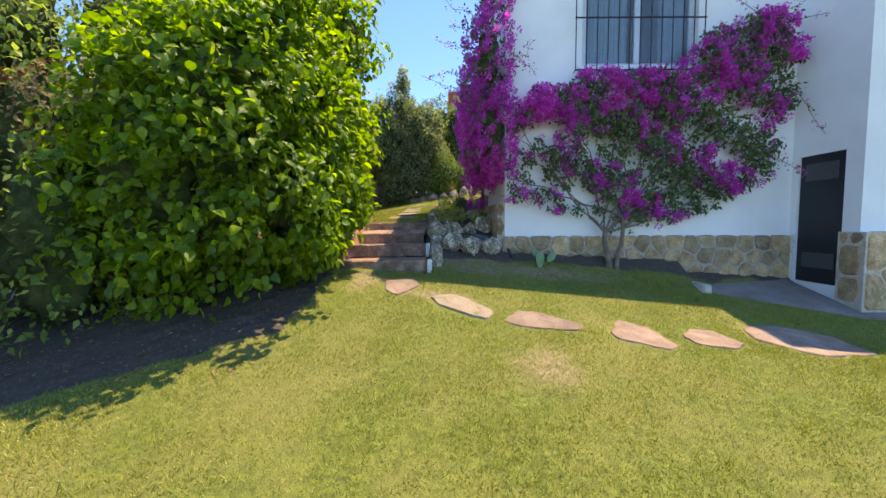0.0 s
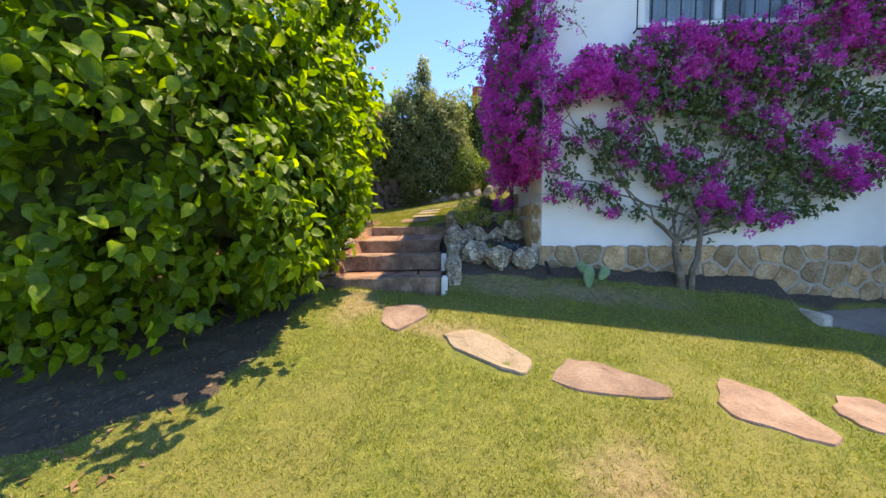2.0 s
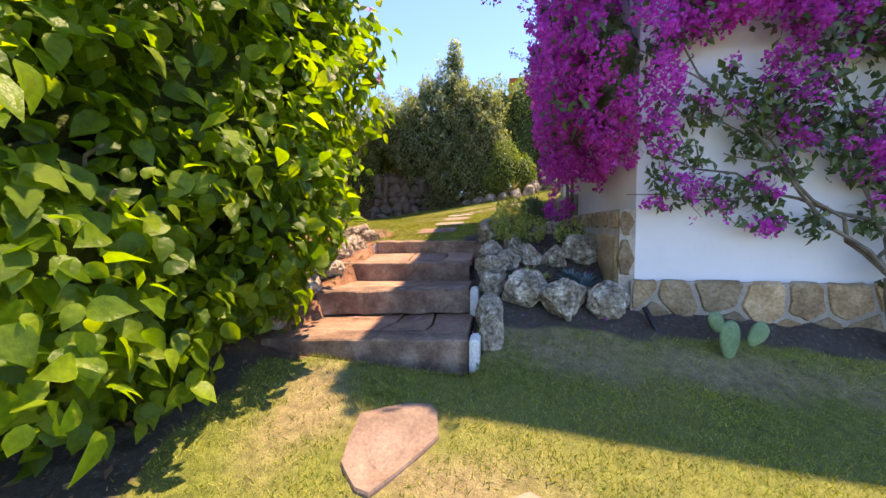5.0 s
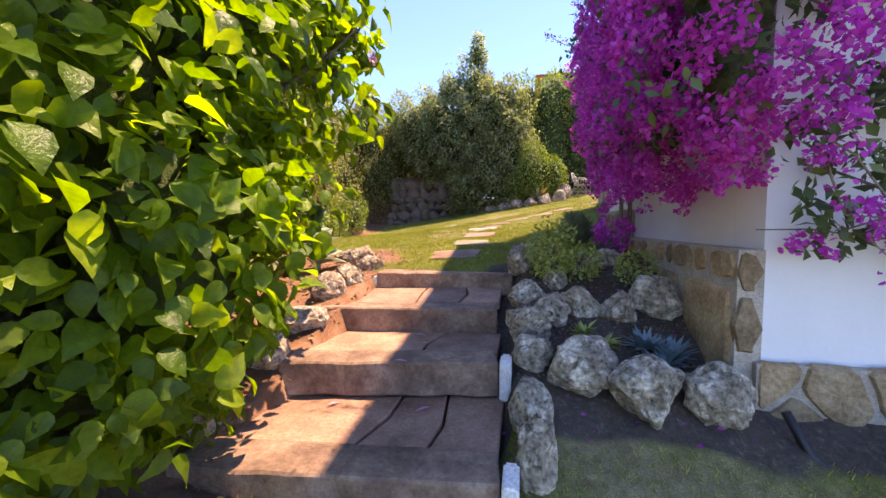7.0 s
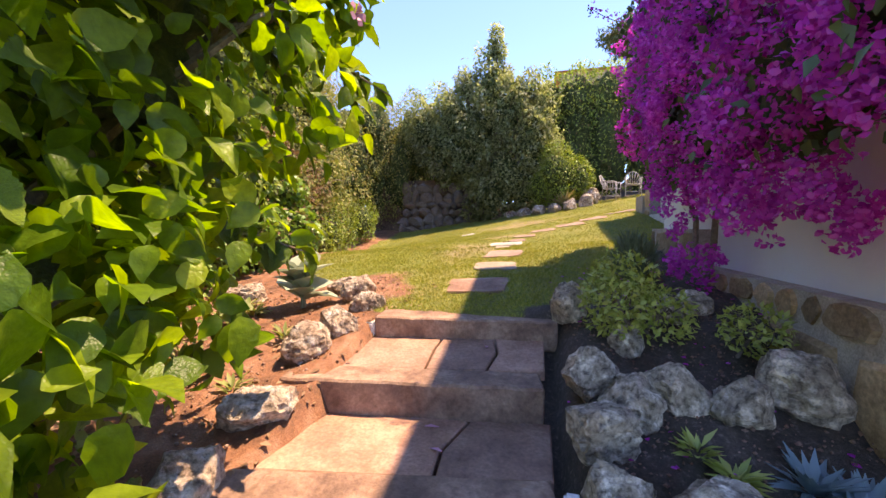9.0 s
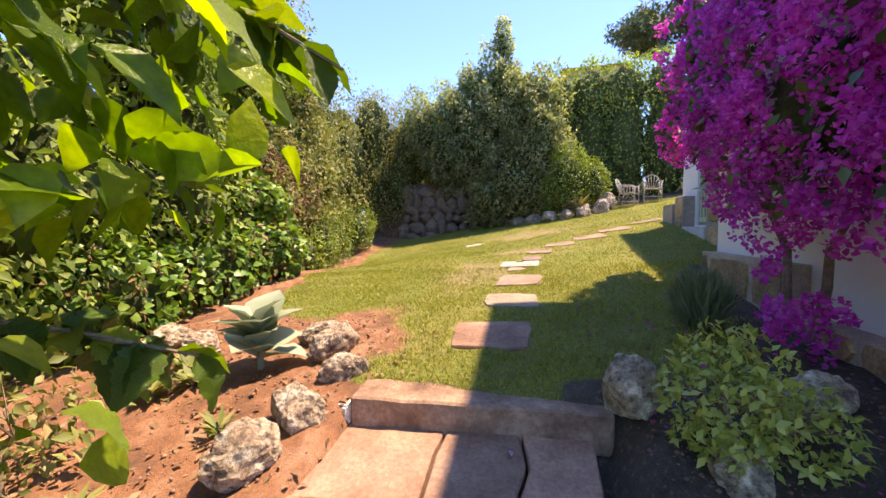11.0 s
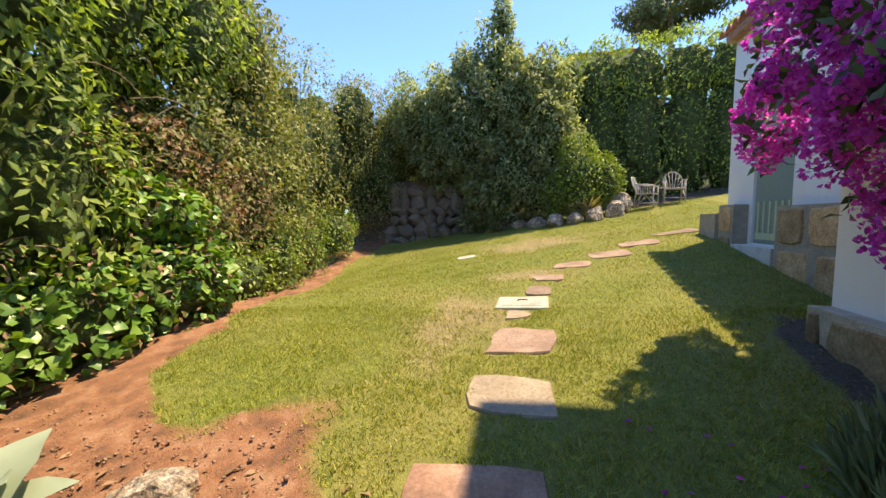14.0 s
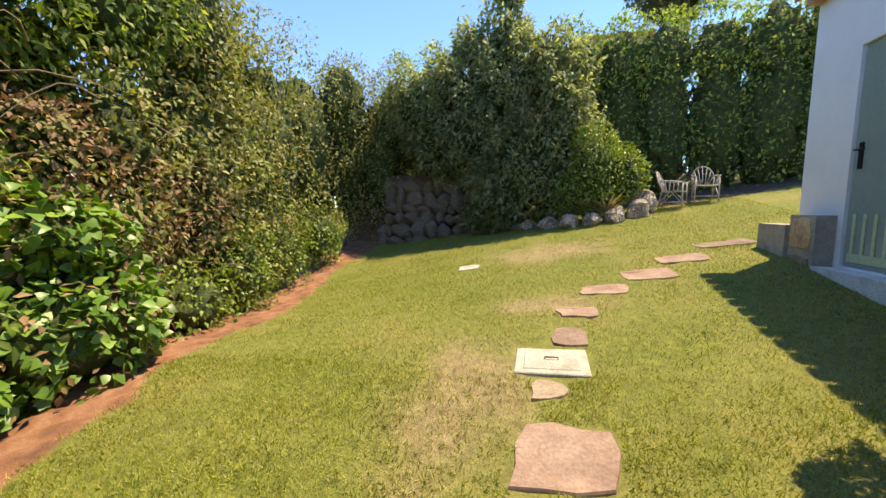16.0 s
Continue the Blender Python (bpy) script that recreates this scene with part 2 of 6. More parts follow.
M_JADE = leafy("jade_leaf", [rgb(0.26, 0.34, 0.07), rgb(0.40, 0.48, 0.12), rgb(0.55, 0.60, 0.19)], 0.35, 0.3)
M_CACTUS = grainy("cactus_skin", rgb(0.10, 0.20, 0.09), rgb(0.15, 0.27, 0.13), rgb(0.2, 0.33, 0.17), 7, 0.6, 60, 0.3)
M_GRASS = leafy("grass_blade", [rgb(0.121, 0.172, 0.018), rgb(0.209, 0.265, 0.030), rgb(0.307, 0.345, 0.045), rgb(0.417, 0.402, 0.080), rgb(0.527, 0.460, 0.150)], 0.6, 0.3)
M_PINE = leafy("pine_needle", [rgb(0.05, 0.08, 0.025), rgb(0.09, 0.13, 0.04)], 0.6, 0.2)
M_PINKFL = leafy("pink_flower", [rgb(0.7, 0.25, 0.4), rgb(0.8, 0.45, 0.55)], 0.6, 0.3, rgb(1, 1, 1))
M_HOSE = plain("black_hose", rgb(0.02, 0.02, 0.022), 0.45)
M_YUCCA = leafy("dry_yucca_leaf", [rgb(0.3, 0.25, 0.14), rgb(0.42, 0.34, 0.2)], 0.6, 0.2)


# ---- building blocks ----
def solid(bm, x0, y0, z0, x1, y1, z1):
    m = Matrix.LocRotScale(((x0 + x1) / 2, (y0 + y1) / 2, (z0 + z1) / 2), None, (x1 - x0, y1 - y0, z1 - z0))
    return bmesh.ops.create_cube(bm, size=1, matrix=m)["verts"]


def bevel_all(bm, w, seg=1):
    bmesh.ops.bevel(bm, geom=bm.edges[:], offset=w, segments=seg, affect="EDGES")


def part(name, bm, material, parent=None, label="", smooth=False):
    me = bpy.data.meshes.new(name)
    bm.to_mesh(me)
    bm.free()
    me.materials.append(material)
    if smooth:
        me.shade_smooth()
    ob = new(name, me)
    if parent:
        under(parent, ob)
    if label:
        ob["label"] = label
    return ob


def tube(bm, pts, r0, r1=None, sides=6):
    """A round rod through points, tapering from r0 to r1."""
    r1 = r0 if r1 is None else r1
    pts = [Vector(p) for p in pts]
    rings, n = [], len(pts)
    side = Vector((0.37, 0.61, 0.7))
    for i, p in enumerate(pts):
        d = (pts[min(i + 1, n - 1)] - pts[max(i - 1, 0)]).normalized()
        u = d.cross(side)
        if u.length < 0.05:
            u = d.cross(Vector((1, 0, 0)))
        u.normalize()
        v = d.cross(u)
        r = r0 + (r1 - r0) * i / (n - 1)
        rings.append([bm.verts.new(p + r * (math.cos(a) * u + math.sin(a) * v)) for a in [6.2832 * k / sides for k in range(sides)]])
    for a, b in zip(rings, rings[1:]):
        for k in range(sides):
            bm.faces.new((a[k], a[(k + 1) % sides], b[(k + 1) % sides], b[k]))
    bm.faces.new(rings[0][::-1])
    bm.faces.new(rings[-1])


def fast_mesh(name, V, T, material, parent=None):
    """A mesh from arrays of vertices and triangles."""
    me = bpy.data.meshes.new(name)
    me.vertices.add(len(V))
    me.vertices.foreach_set("co", np.ascontiguousarray(V, dtype=np.float32).ravel())
    me.loops.add(T.size)
    me.loops.foreach_set("vertex_index", T.astype(np.int32).ravel())
    me.polygons.add(len(T))
    me.polygons.foreach_set("loop_start", np.arange(0, T.size, 3, dtype=np.int32))
    me.update(calc_edges=True)
    me.materials.append(material)
    ob = new(name, me)
    if parent:
        under(parent, ob)
    return ob


RNG = np.random.default_rng(7)


def unit(a):
    return a / np.maximum(1e-9, np.linalg.norm(a, axis=1, keepdims=True))


def shape(rows, fold=0.12, droop=0.15, teeth=0.0):
    """A leaf along +y of length 1: rows of (y, half width). Returns vertices and triangles."""
    v, t = [], []
    for i, (y, w) in enumerate(rows):
        z = -droop * y * y
        w2 = w * (1 + teeth * (1 if i % 2 else -1))
        v += [(-w2, y - 0.03 * teeth * 5, z + fold * w), (0, y, z), (w2, y - 0.03 * teeth * 5, z + fold * w)]
    for i in range(len(rows) - 1):
        a, b = 3 * i, 3 * i + 3
        t += [(a, a + 1, b + 1), (a, b + 1, b), (a + 1, a + 2, b + 2), (a + 1, b + 2, b + 1)]
    return np.array(v), np.array(t)


OVATE = shape([(0, 0.02), (0.12, 0.22), (0.32, 0.36), (0.6, 0.31), (0.85, 0.14), (1, 0.01)], 0.32, 0.38, 0.05)


def toothed_leaf():
    """A broad hibiscus leaf with a saw-toothed rim, a sunken midrib and a wavy blade."""
    rows = []
    n = 17
    for i in range(n + 1):
        f = i / n
        rows.append((f, 0.37 * math.sin(math.pi * min(1, f ** 0.72)) ** 0.85 * (1 - 0.2 * f) + 0.006))
    v, t = shape(rows, 0.3, 0.42, 0.075)
    v[:, 2] += 0.03 * np.sin(v[:, 1] * 17 + 2 * np.sign(v[:, 0])) * (np.abs(v[:, 0]) > 0.02)
    return v, t


TOOTHED = toothed_leaf()
SIMPLE = shape([(0, 0.03), (0.45, 0.28), (1, 0.02)], 0.3, 0.25)
THIN = shape([(0, 0.02), (0.5, 0.055), (1, 0.01)], 0.2, 0.1)
LANCE = shape([(0, 0.03), (0.45, 0.23), (1, 0.02)], 0.25, 0.2)
NARROW = shape([(0, 0.03), (0.45, 0.15), (1, 0.01)], 0.2, 0.2)
BROAD = shape([(0, 0.12), (0.25, 0.5), (0.55, 0.42), (0.8, 0.2), (1, 0.02)], 0.2, 0.2, 0.12)
BRACT = (np.array([(0, 0, 0), (-0.36, 0.32, 0.16), (-0.27, 0.75, 0.12), (0, 1, 0.06), (0.27, 0.75, 0.12), (0.36, 0.32, 0.16)]), np.array([(0, 2, 1), (0, 3, 2), (0, 4, 3), (0, 5, 4)]))
BLADE = (np.array([(-0.5, 0, 0), (0.5, 0, 0), (0, 1, 0)]), np.array([(0, 1, 2)]))


def leaves(name, P, A, N, S, tpl, material, parent=None, W=None):
    """Many leaves at P, pointing along A, facing N, of length S, as one mesh."""
    v, t = tpl
    a = unit(A)
    n = unit(N - (N * a).sum(1, keepdims=True) * a)
    b = np.cross(a, n)
    S = np.asarray(S)[:, None, None]
    W = S if W is None else np.asarray(W)[:, None, None]
    V = P[:, None] + W * v[None, :, :1] * b[:, None] + S * (v[None, :, 1:2] * a[:, None] + v[None, :, 2:] * n[:, None])
    T = t[None] + (np.arange(len(P)) * len(v))[:, None, None]
    ob = fast_mesh(name, V.reshape(-1, 3), T.reshape(-1, 3), material, parent)
    if len(v) > 9:
        ob.data.shade_smooth()
    if len(P) > 250:
        ob["kind"] = "stuff"
    return ob


def lumpy(d, freq, seed):
    """Cheap smooth unevenness of directions or places, about -1 to 1."""
    r = np.random.default_rng(seed)
    out = np.zeros(len(d))
    for k in range(5):
        w = r.normal(size=3) * freq * (1 + 0.55 * k)
        out += np.sin(d @ w + r.uniform(0, 6.28)) / (1 + 0.45 * k)
    return out / 2.0


def crown_points(lumps, count, deep=0.25, rough=0.16, seed=1, freq=3.0):
    """Places and outward directions in the outer shell of joined lumps (cx, cy, cz, rx, ry, rz)."""
    r = np.random.default_rng(seed)
    L = np.array(lumps, float)
    area = (L[:, 3] * L[:, 4] + L[:, 4] * L[:, 5] + L[:, 3] * L[:, 5])
    k = r.choice(len(L), size=count * 2, p=area / area.sum())
    d = unit(r.normal(size=(count * 2, 3)))
    P0 = L[k, :3] + d * L[k, 3:]
    s = (1 + rough * lumpy(P0, freq, seed)) * (1 - deep * r.random(count * 2) ** 1.8)
    P = L[k, :3] + d * L[k, 3:] * s[:, None]
    keep = np.ones(len(P), bool)
    for i, l in enumerate(L):
        q = (((P - l[:3]) / l[3:]) ** 2).sum(1) < 0.62
        keep &= ~(q & (k != i))
    P, d, kk = P[keep][:count], d[keep][:count], k[keep][:count]
    return P, unit(d / L[kk, 3:])


def foliage(name, lumps, count, size, tpl, material, parent, deep=0.3, rough=0.16, seed=1, freq=3.0, droop=0.4, spread=0.7):
    P, O = crown_points(lumps, count, deep, rough, seed, freq)
    r = np.random.default_rng(seed + 50)
    n = len(P)
    P = P[P[:, 2] > -1]
    A = O * 0.5 + r.normal(size=(n, 3)) * spread + np.array([0, 0, -droop])
    N = O * 0.8 + np.array([0.15, 0.1, 1.0]) + r.normal(size=(n, 3)) * 0.5
    return leaves(name, P, A, N, size * r.uniform(0.6, 1.25, n), tpl, material, parent)


def shade_shells(lumps, scale, parent, seed):
    """Closed dark shells that plug a shrub's gaps; inner shade put into their colour."""
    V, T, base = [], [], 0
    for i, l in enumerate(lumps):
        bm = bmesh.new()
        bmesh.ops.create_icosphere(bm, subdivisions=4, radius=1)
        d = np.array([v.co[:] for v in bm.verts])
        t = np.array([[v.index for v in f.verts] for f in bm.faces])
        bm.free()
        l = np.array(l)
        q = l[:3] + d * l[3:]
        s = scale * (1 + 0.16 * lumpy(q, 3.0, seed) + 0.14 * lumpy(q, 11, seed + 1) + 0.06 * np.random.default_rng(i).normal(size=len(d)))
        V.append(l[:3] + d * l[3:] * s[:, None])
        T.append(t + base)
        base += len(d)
    ob = fast_mesh("shade_core", np.concatenate(V), np.concatenate(T), M_CORE, parent)
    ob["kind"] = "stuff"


def bent(a, b, n, wob, rnd):
    """A crooked line from a to b."""
    a, b = Vector(a), Vector(b)
    out = [a]
    for i in range(1, n):
        f = i / n
        out.append(a.lerp(b, f) + Vector((rnd.uniform(-wob, wob), rnd.uniform(-wob, wob), rnd.uniform(-wob, wob))))
    return out + [b]


def empty(name, x, y, z, label, category, group="", kind=""):
    ob = new(name)
    ob.location = (x, y, z)
    return tagged(ob, label, category, group, kind)


def under(parent, *obs):
    """Hang meshes, built in world places, under a thing without moving them."""
    for o in obs:
        o.parent = parent
        o.matrix_parent_inverse = Matrix.Translation(-parent.location)
    return obs


# ---- the ground ----
def smooth(a, b, v):
    u = np.clip((v - a) / (b - a), 0, 1)
    return u * u * (3 - 2 * u)


def ground(x, y):
    """Height of the ground: a lower lawn, a bank with steps, an upper lawn that climbs to the back."""
    x, y = np.asarray(x, float), np.asarray(y, float)
    low = -0.12 + 0.1 * np.clip(y, -3, 2.7) + 0.18 * (np.clip(y, 2.7, 6.6) - 2.7) - 0.09 * smooth(2.5, 4.5, y) * (np.clip(x, -2.5, 6) - 0.5)
    xs = 0.05 + 0.11 * smooth(10.5, 14.5, y)
    up = 1.62 + 0.13 * (np.clip(y, 7.6, 10.8) - 8.6) + 0.07 * np.clip(y - 10.8, 0, 15) + 0.08 * np.clip(y - 15.5, 0, 8) + xs * (np.clip(x, -5, 5) + 1)
    f = smooth(5.9, 8.2, y)
    z = low * (1 - f) + up * f
    steps = smooth(-1.66, -1.54, x) * (1 - smooth(-0.3, -0.18, x)) * smooth(5.7, 5.9, y) * (1 - smooth(8.1, 8.25, y))
    patio = smooth(4.15, 4.3, x) * smooth(0.0, 0.15, y - 5.95 + 0.35 * (x - 4.25)) * (1 - smooth(9, 10, y))
    return z - 0.3 * steps - 0.2 * patio


def gz(x, y):
    return float(ground(x, y))


def axis_steps(lo, hi, fine, far):
    a = list(np.arange(lo, hi, fine))
    d = fine
    while a[-1] < far:
        d *= 1.25
        a.append(a[-1] + d)
    d, b = fine, [lo]
    while b[-1] > -far:
        d *= 1.25
        b.append(b[-1] - d)
    return np.array(b[:0:-1] + a)


def soil_mask(x, y):
    """Where bare soil shows: 1 in beds, under bushes and along hedges."""
    wob = 0.18 * lumpy(np.stack([x, y, 0 * x], -1).reshape(-1, 3), 2.2, 5).reshape(x.shape)
    wob2 = 0.1 * lumpy(np.stack([x, y, 0 * x], -1).reshape(-1, 3), 6, 6).reshape(x.shape)
    w = wob + wob2
    edge = np.where(y < 5.6, -1.53 - 0.03 * (5.4 - y) - 1.8 * np.clip(3.7 - y, 0, None), -1.4)
    edge = np.where(y > 8.2, -1.75 - 1.85 * smooth(8.3, 9.9, y) - 0.4 * smooth(10, 12, y) - 1.3 * smooth(12, 16, y), edge)
    s = smooth(0.12, -0.12, x - edge + w * 0.5)
    s = np.maximum(s, smooth(-0.12, 0.12, y - 6.55 + w * 0.5) * smooth(0.1, -0.1, y - 8.35) * smooth(-0.6, -0.45, x))
    s = np.maximum(s, smooth(-0.12, 0.12, y - 8.2) * smooth(-0.12, 0.12, x - 0.45 - 0.18 * (y - 8.2) + w * 0.4) * smooth(0.2, -0.2, y - 11))
    s = np.maximum(s, smooth(-0.1, 0.1, y - 6.42 + w * 0.4) * smooth(4.3, 4.1, x) * (y < 7))
    s = np.maximum(s, smooth(-0.4, 0.4, y - 18.6 + w + 0.4 * smooth(0, 3, x)))
    for cx, cy, rr in ((-2.1, 9.2, 0.45), (-2.35, 8.75, 0.6), (-1.95, 8.75, 0.4)):
        s = np.maximum(s, 0.85 * smooth(1.3, 0.3, np.hypot(x - cx, y - cy) / rr + w * 1.2))
    return s


def dark_soil_mask(x, y):
    """Where soil is dark, not red: planting earth, and bush shade put into colour."""
    d = smooth(-0.8, -0.6, x) * (y > 6)
    # below the steps: the bush's shade painted as darker soil
    return np.maximum(d, smooth(5.9, 5.4, y) * (x < 0))


def dry_mask(x, y):
    w = 0.25 * lumpy(np.stack([x, y, 0 * x], -1).reshape(-1, 3), 3.5, 8).reshape(x.shape)
    s = np.zeros_like(x)
    for cx, cy, rx, ry in ((-1.45, 10.9, 0.45, 0.9), (-0.9, 12.6, 0.6, 0.3), (0.95, 3.3, 0.35, 0.4), (-0.9, 15.4, 1.2, 0.8), (-0.2, 4.9, 0.5, 0.2), (0.4, 6.2, 0.9, 0.35), (1.6, 6.15, 1.3, 0.22), (-1.1, 5.2, 0.3, 0.5)):
        s = np.maximum(s, 0.95 * smooth(1.3, 0.3, np.hypot((x - cx) / rx, (y - cy) / ry) + w))
    return s


def build_ground():
    xs, ys = axis_steps(-5.5, 6.5, 0.08, 400), axis_steps(-0.5, 19.5, 0.08, 400)
    X, Y = np.meshgrid(xs, ys)
    p = np.stack([X, Y, 0 * X], -1).reshape(-1, 3)
    soil = soil_mask(X, Y)
    Z = ground(X, Y) + (0.003 + 0.02 * soil) * lumpy(p, 9, 3).reshape(X.shape) + 0.004 * lumpy(p, 2.5, 4).reshape(X.shape)
    sunk = np.zeros_like(X)
    for cx, cy, rr in FLAG_SPOTS:
        sunk = np.maximum(sunk, smooth(0.95, 0.7, np.hypot(X - cx, Y - cy) / rr))
    Z = Z - 0.016 * sunk
    ny, nx = X.shape
    i = np.arange(nx * ny).reshape(ny, nx)
    a, b, c, d = i[:-1, :-1].ravel(), i[:-1, 1:].ravel(), i[1:, 1:].ravel(), i[1:, :-1].ravel()
    T = np.concatenate([np.stack([a, b, c], 1), np.stack([a, c, d], 1)])
    ob = fast_mesh("ground", np.stack([X, Y, Z], -1).reshape(-1, 3), T, M_LAWN)
    for key, val in (("soil", soil), ("bed", dark_soil_mask(X, Y)), ("dry", dry_mask(X, Y))):
        ob.data.attributes.new(key, "FLOAT", "POINT").data.foreach_set("value", np.ascontiguousarray(val, dtype=np.float32).ravel())
    ob.data.shade_smooth()
    tagged(ob, "sloping garden ground of patchy lawn and reddish soil", "ground", kind="structure")


def build_grass():
    """Short blades over the lawns, denser where the path runs."""
    r = np.random.default_rng(11)
    spots = []
    for x0, x1, y0, y1, dens in ((-3.6, 6.4, 0.9, 6.6, 5200), (-5, 2.0, 8.2, 11.2, 7500), (-6, 3.0, 11.2, 18.5, 2600)):
        n = int((x1 - x0) * (y1 - y0) * dens)
        spots.append(np.stack([r.uniform(x0, x1, n), r.uniform(y0, y1, n)], 1))
    q = np.concatenate(spots)
    x, y = q[:, 0], q[:, 1]
    bare = np.clip(soil_mask(x, y) + 0.62 * dry_mask(x, y), 0, 1)
    clump = 0.35 * lumpy(np.stack([x, y, 0 * x], -1), 14, 12)
    keep = (r.random(len(x)) > bare * 1.25 + clump * 0.5) & ~((x > 4.1) & (y > 5.93 - 0.35 * (x - 4.25)))
    for cx, cy, rr in FLAG_SPOTS:
        keep &= np.hypot(x - cx, y - cy) > rr
    x, y = x[keep], y[keep]
    n = len(x)
    P = np.stack([x, y, ground(x, y) - 0.004], -1)
    A = np.stack([r.normal(0, 0.75, n), r.normal(0, 0.75, n), np.full(n, 1.0)], -1)
    N = r.normal(size=(n, 3)) + np.array([0, 0, 0.3])
    S = r.uniform(0.018, 0.045, n) * (1 + 0.25 * lumpy(P, 5, 14))
    ob = leaves("grass", P, A, N, S, BLADE, M_GRASS, None, r.uniform(0.004, 0.008, n))
    tagged(ob, "short patchy green and straw-coloured lawn grass", "grass", kind="stuff")


# ---- stones ----
def blob_rock(sx, sy, sz, seed, jag=0.3, sub=4):
    """A weathered boulder standing on z = 0."""
    bm = bmesh.new()
    bmesh.ops.create_icosphere(bm, subdivisions=sub, radius=1)
    off = Vector((seed * 3.7, seed * 1.3, seed * 2.1))
    rnd = random.Random(seed * 17)
    cuts = []
    for _ in range(13):
        n = Vector((rnd.gauss(0, 1), rnd.gauss(0, 1), rnd.gauss(0, 1))).normalized()
        cuts.append((n, rnd.uniform(0.62, 0.9)))
    for v in bm.verts:
        q = v.co.normalized()
        d = q.copy()
        for n, far in cuts:
            s = q.dot(n) - far
            if s > 0:
                q = q - n * s * 0.92
        w = 1 + jag * 0.45 * noise.noise(d * 1.6 + off) + jag * 0.3 * noise.noise(d * 4.2 + off) + jag * 0.25 * noise.noise(d * 9 + off)
        pit = max(0, noise.noise(d * 5.5 - off) - 0.22) * jag * 0.9
        q = q * (w - pit) * 1.15
        v.co = Vector((q.x * sx, q.y * sy, (q.z + 0.8) * sz))
    return bm


def place_rock(x, y, sx, sy, sz, seed, material, label, turn=0.0, sink=0.06, group="border rocks"):
    ob = part("rock", blob_rock(sx, sy, sz, seed), material)
    ob.matrix_world = pose(x, y, gz(x, y) - sink, 0, 0, turn)
    return tagged(ob, label, "rock", group)


def flag(pts, thick, seed, rnd, curve=1):
    """A flat stone with an irregular outline from a rounded polygon."""
    bm = bmesh.new()
    ring = []
    n = len(pts)
    for i in range(n):
        a, b = Vector(pts[i] + (0,)), Vector(pts[(i + 1) % n] + (0,))
        for k in range(3):
            f = k / 3
            j = 0.02 if k else 0.0
            p = a.lerp(b, f) + Vector((rnd.uniform(-j, j), rnd.uniform(-j, j), 0))
            if k == 0:
                c = Vector(pts[i - 1] + (0,))
                p = a + (b - a).normalized() * 0.015 + (c - a).normalized() * 0.015
            ring.append(p)
    top = [bm.verts.new((p.x, p.y, gz(p.x, p.y) + thick)) for p in ring]
    cen = sum(ring, Vector()) / len(ring)
    mid = [bm.verts.new((cen + (p - cen) * 1.02).to_2d().to_3d() + Vector((0, 0, gz(p.x, p.y) + thick - 0.012))) for p in ring]
    low = [bm.verts.new((cen + (p - cen) * 1.02).to_2d().to_3d() + Vector((0, 0, gz(p.x, p.y) - 0.05))) for p in ring]
    inner = [bm.verts.new((cen + (p - cen) * 0.55).to_2d().to_3d() + Vector((0, 0, gz(p.x, p.y) + thick + rnd.uniform(-0.004, 0.004)))) for p in ring]
    m = len(ring)
    for i in range(m):
        j = (i + 1) % m
        bm.faces.new((top[i], inner[i], inner[j], top[j])[::-1])
        bm.faces.new((mid[i], mid[j], top[j], top[i]))
        bm.faces.new((low[i], low[j], mid[j], mid[i]))
    bm.faces.new(inner)
    bmesh.ops.recalc_face_normals(bm, faces=bm.faces[:])
    return bm


def quad_pts(x0, x1, y0, y1, rnd, j=0.04):
    return [(x + rnd.uniform(-j, j), y + rnd.uniform(-j, j)) for x, y in ((x0, y0), (x1, y0), (x1, y1), (x0, y1))]


FLAGS = [
    ([(-0.76, 4.88), (-0.57, 4.74), (-0.33, 5.15), (-0.41, 5.4), (-0.8, 5.22)], M_FLAG, "reddish flagstone set in the lower lawn"),
    ([(-0.17, 4.76), (-0.05, 4.54), (0.33, 4.31), (0.52, 4.25), (0.6, 4.49), (0.33, 4.78), (0.1, 4.93)], M_FLAGPALE, "pale long flagstone set in the lower lawn"),
    ([(0.68, 4.2), (0.9, 4.1), (1.55, 4.12), (1.61, 4.28), (1.2, 4.52), (0.9, 4.56)], M_FLAG, "reddish long flagstone set in the lower lawn"),
    ([(1.86, 4.15), (1.88, 3.94), (2.3, 3.73), (2.45, 3.88), (2.4, 4.35), (2.1, 4.52)], M_FLAG, "reddish broad flagstone set in the lower lawn"),
    ([(2.68, 4.15), (2.75, 3.93), (3.05, 3.88), (3.3, 4.05), (3.2, 4.42), (2.9, 4.42)], M_FLAG, "brown flagstone set in the lower lawn"),
    ([(3.6, 4.3), (3.95, 3.82), (4.75, 4.05), (4.75, 4.55), (4.2, 4.75), (3.7, 4.6)], M_FLAG, "large dark flagstone in front of the patio"),
]
_rnd = random.Random(5)
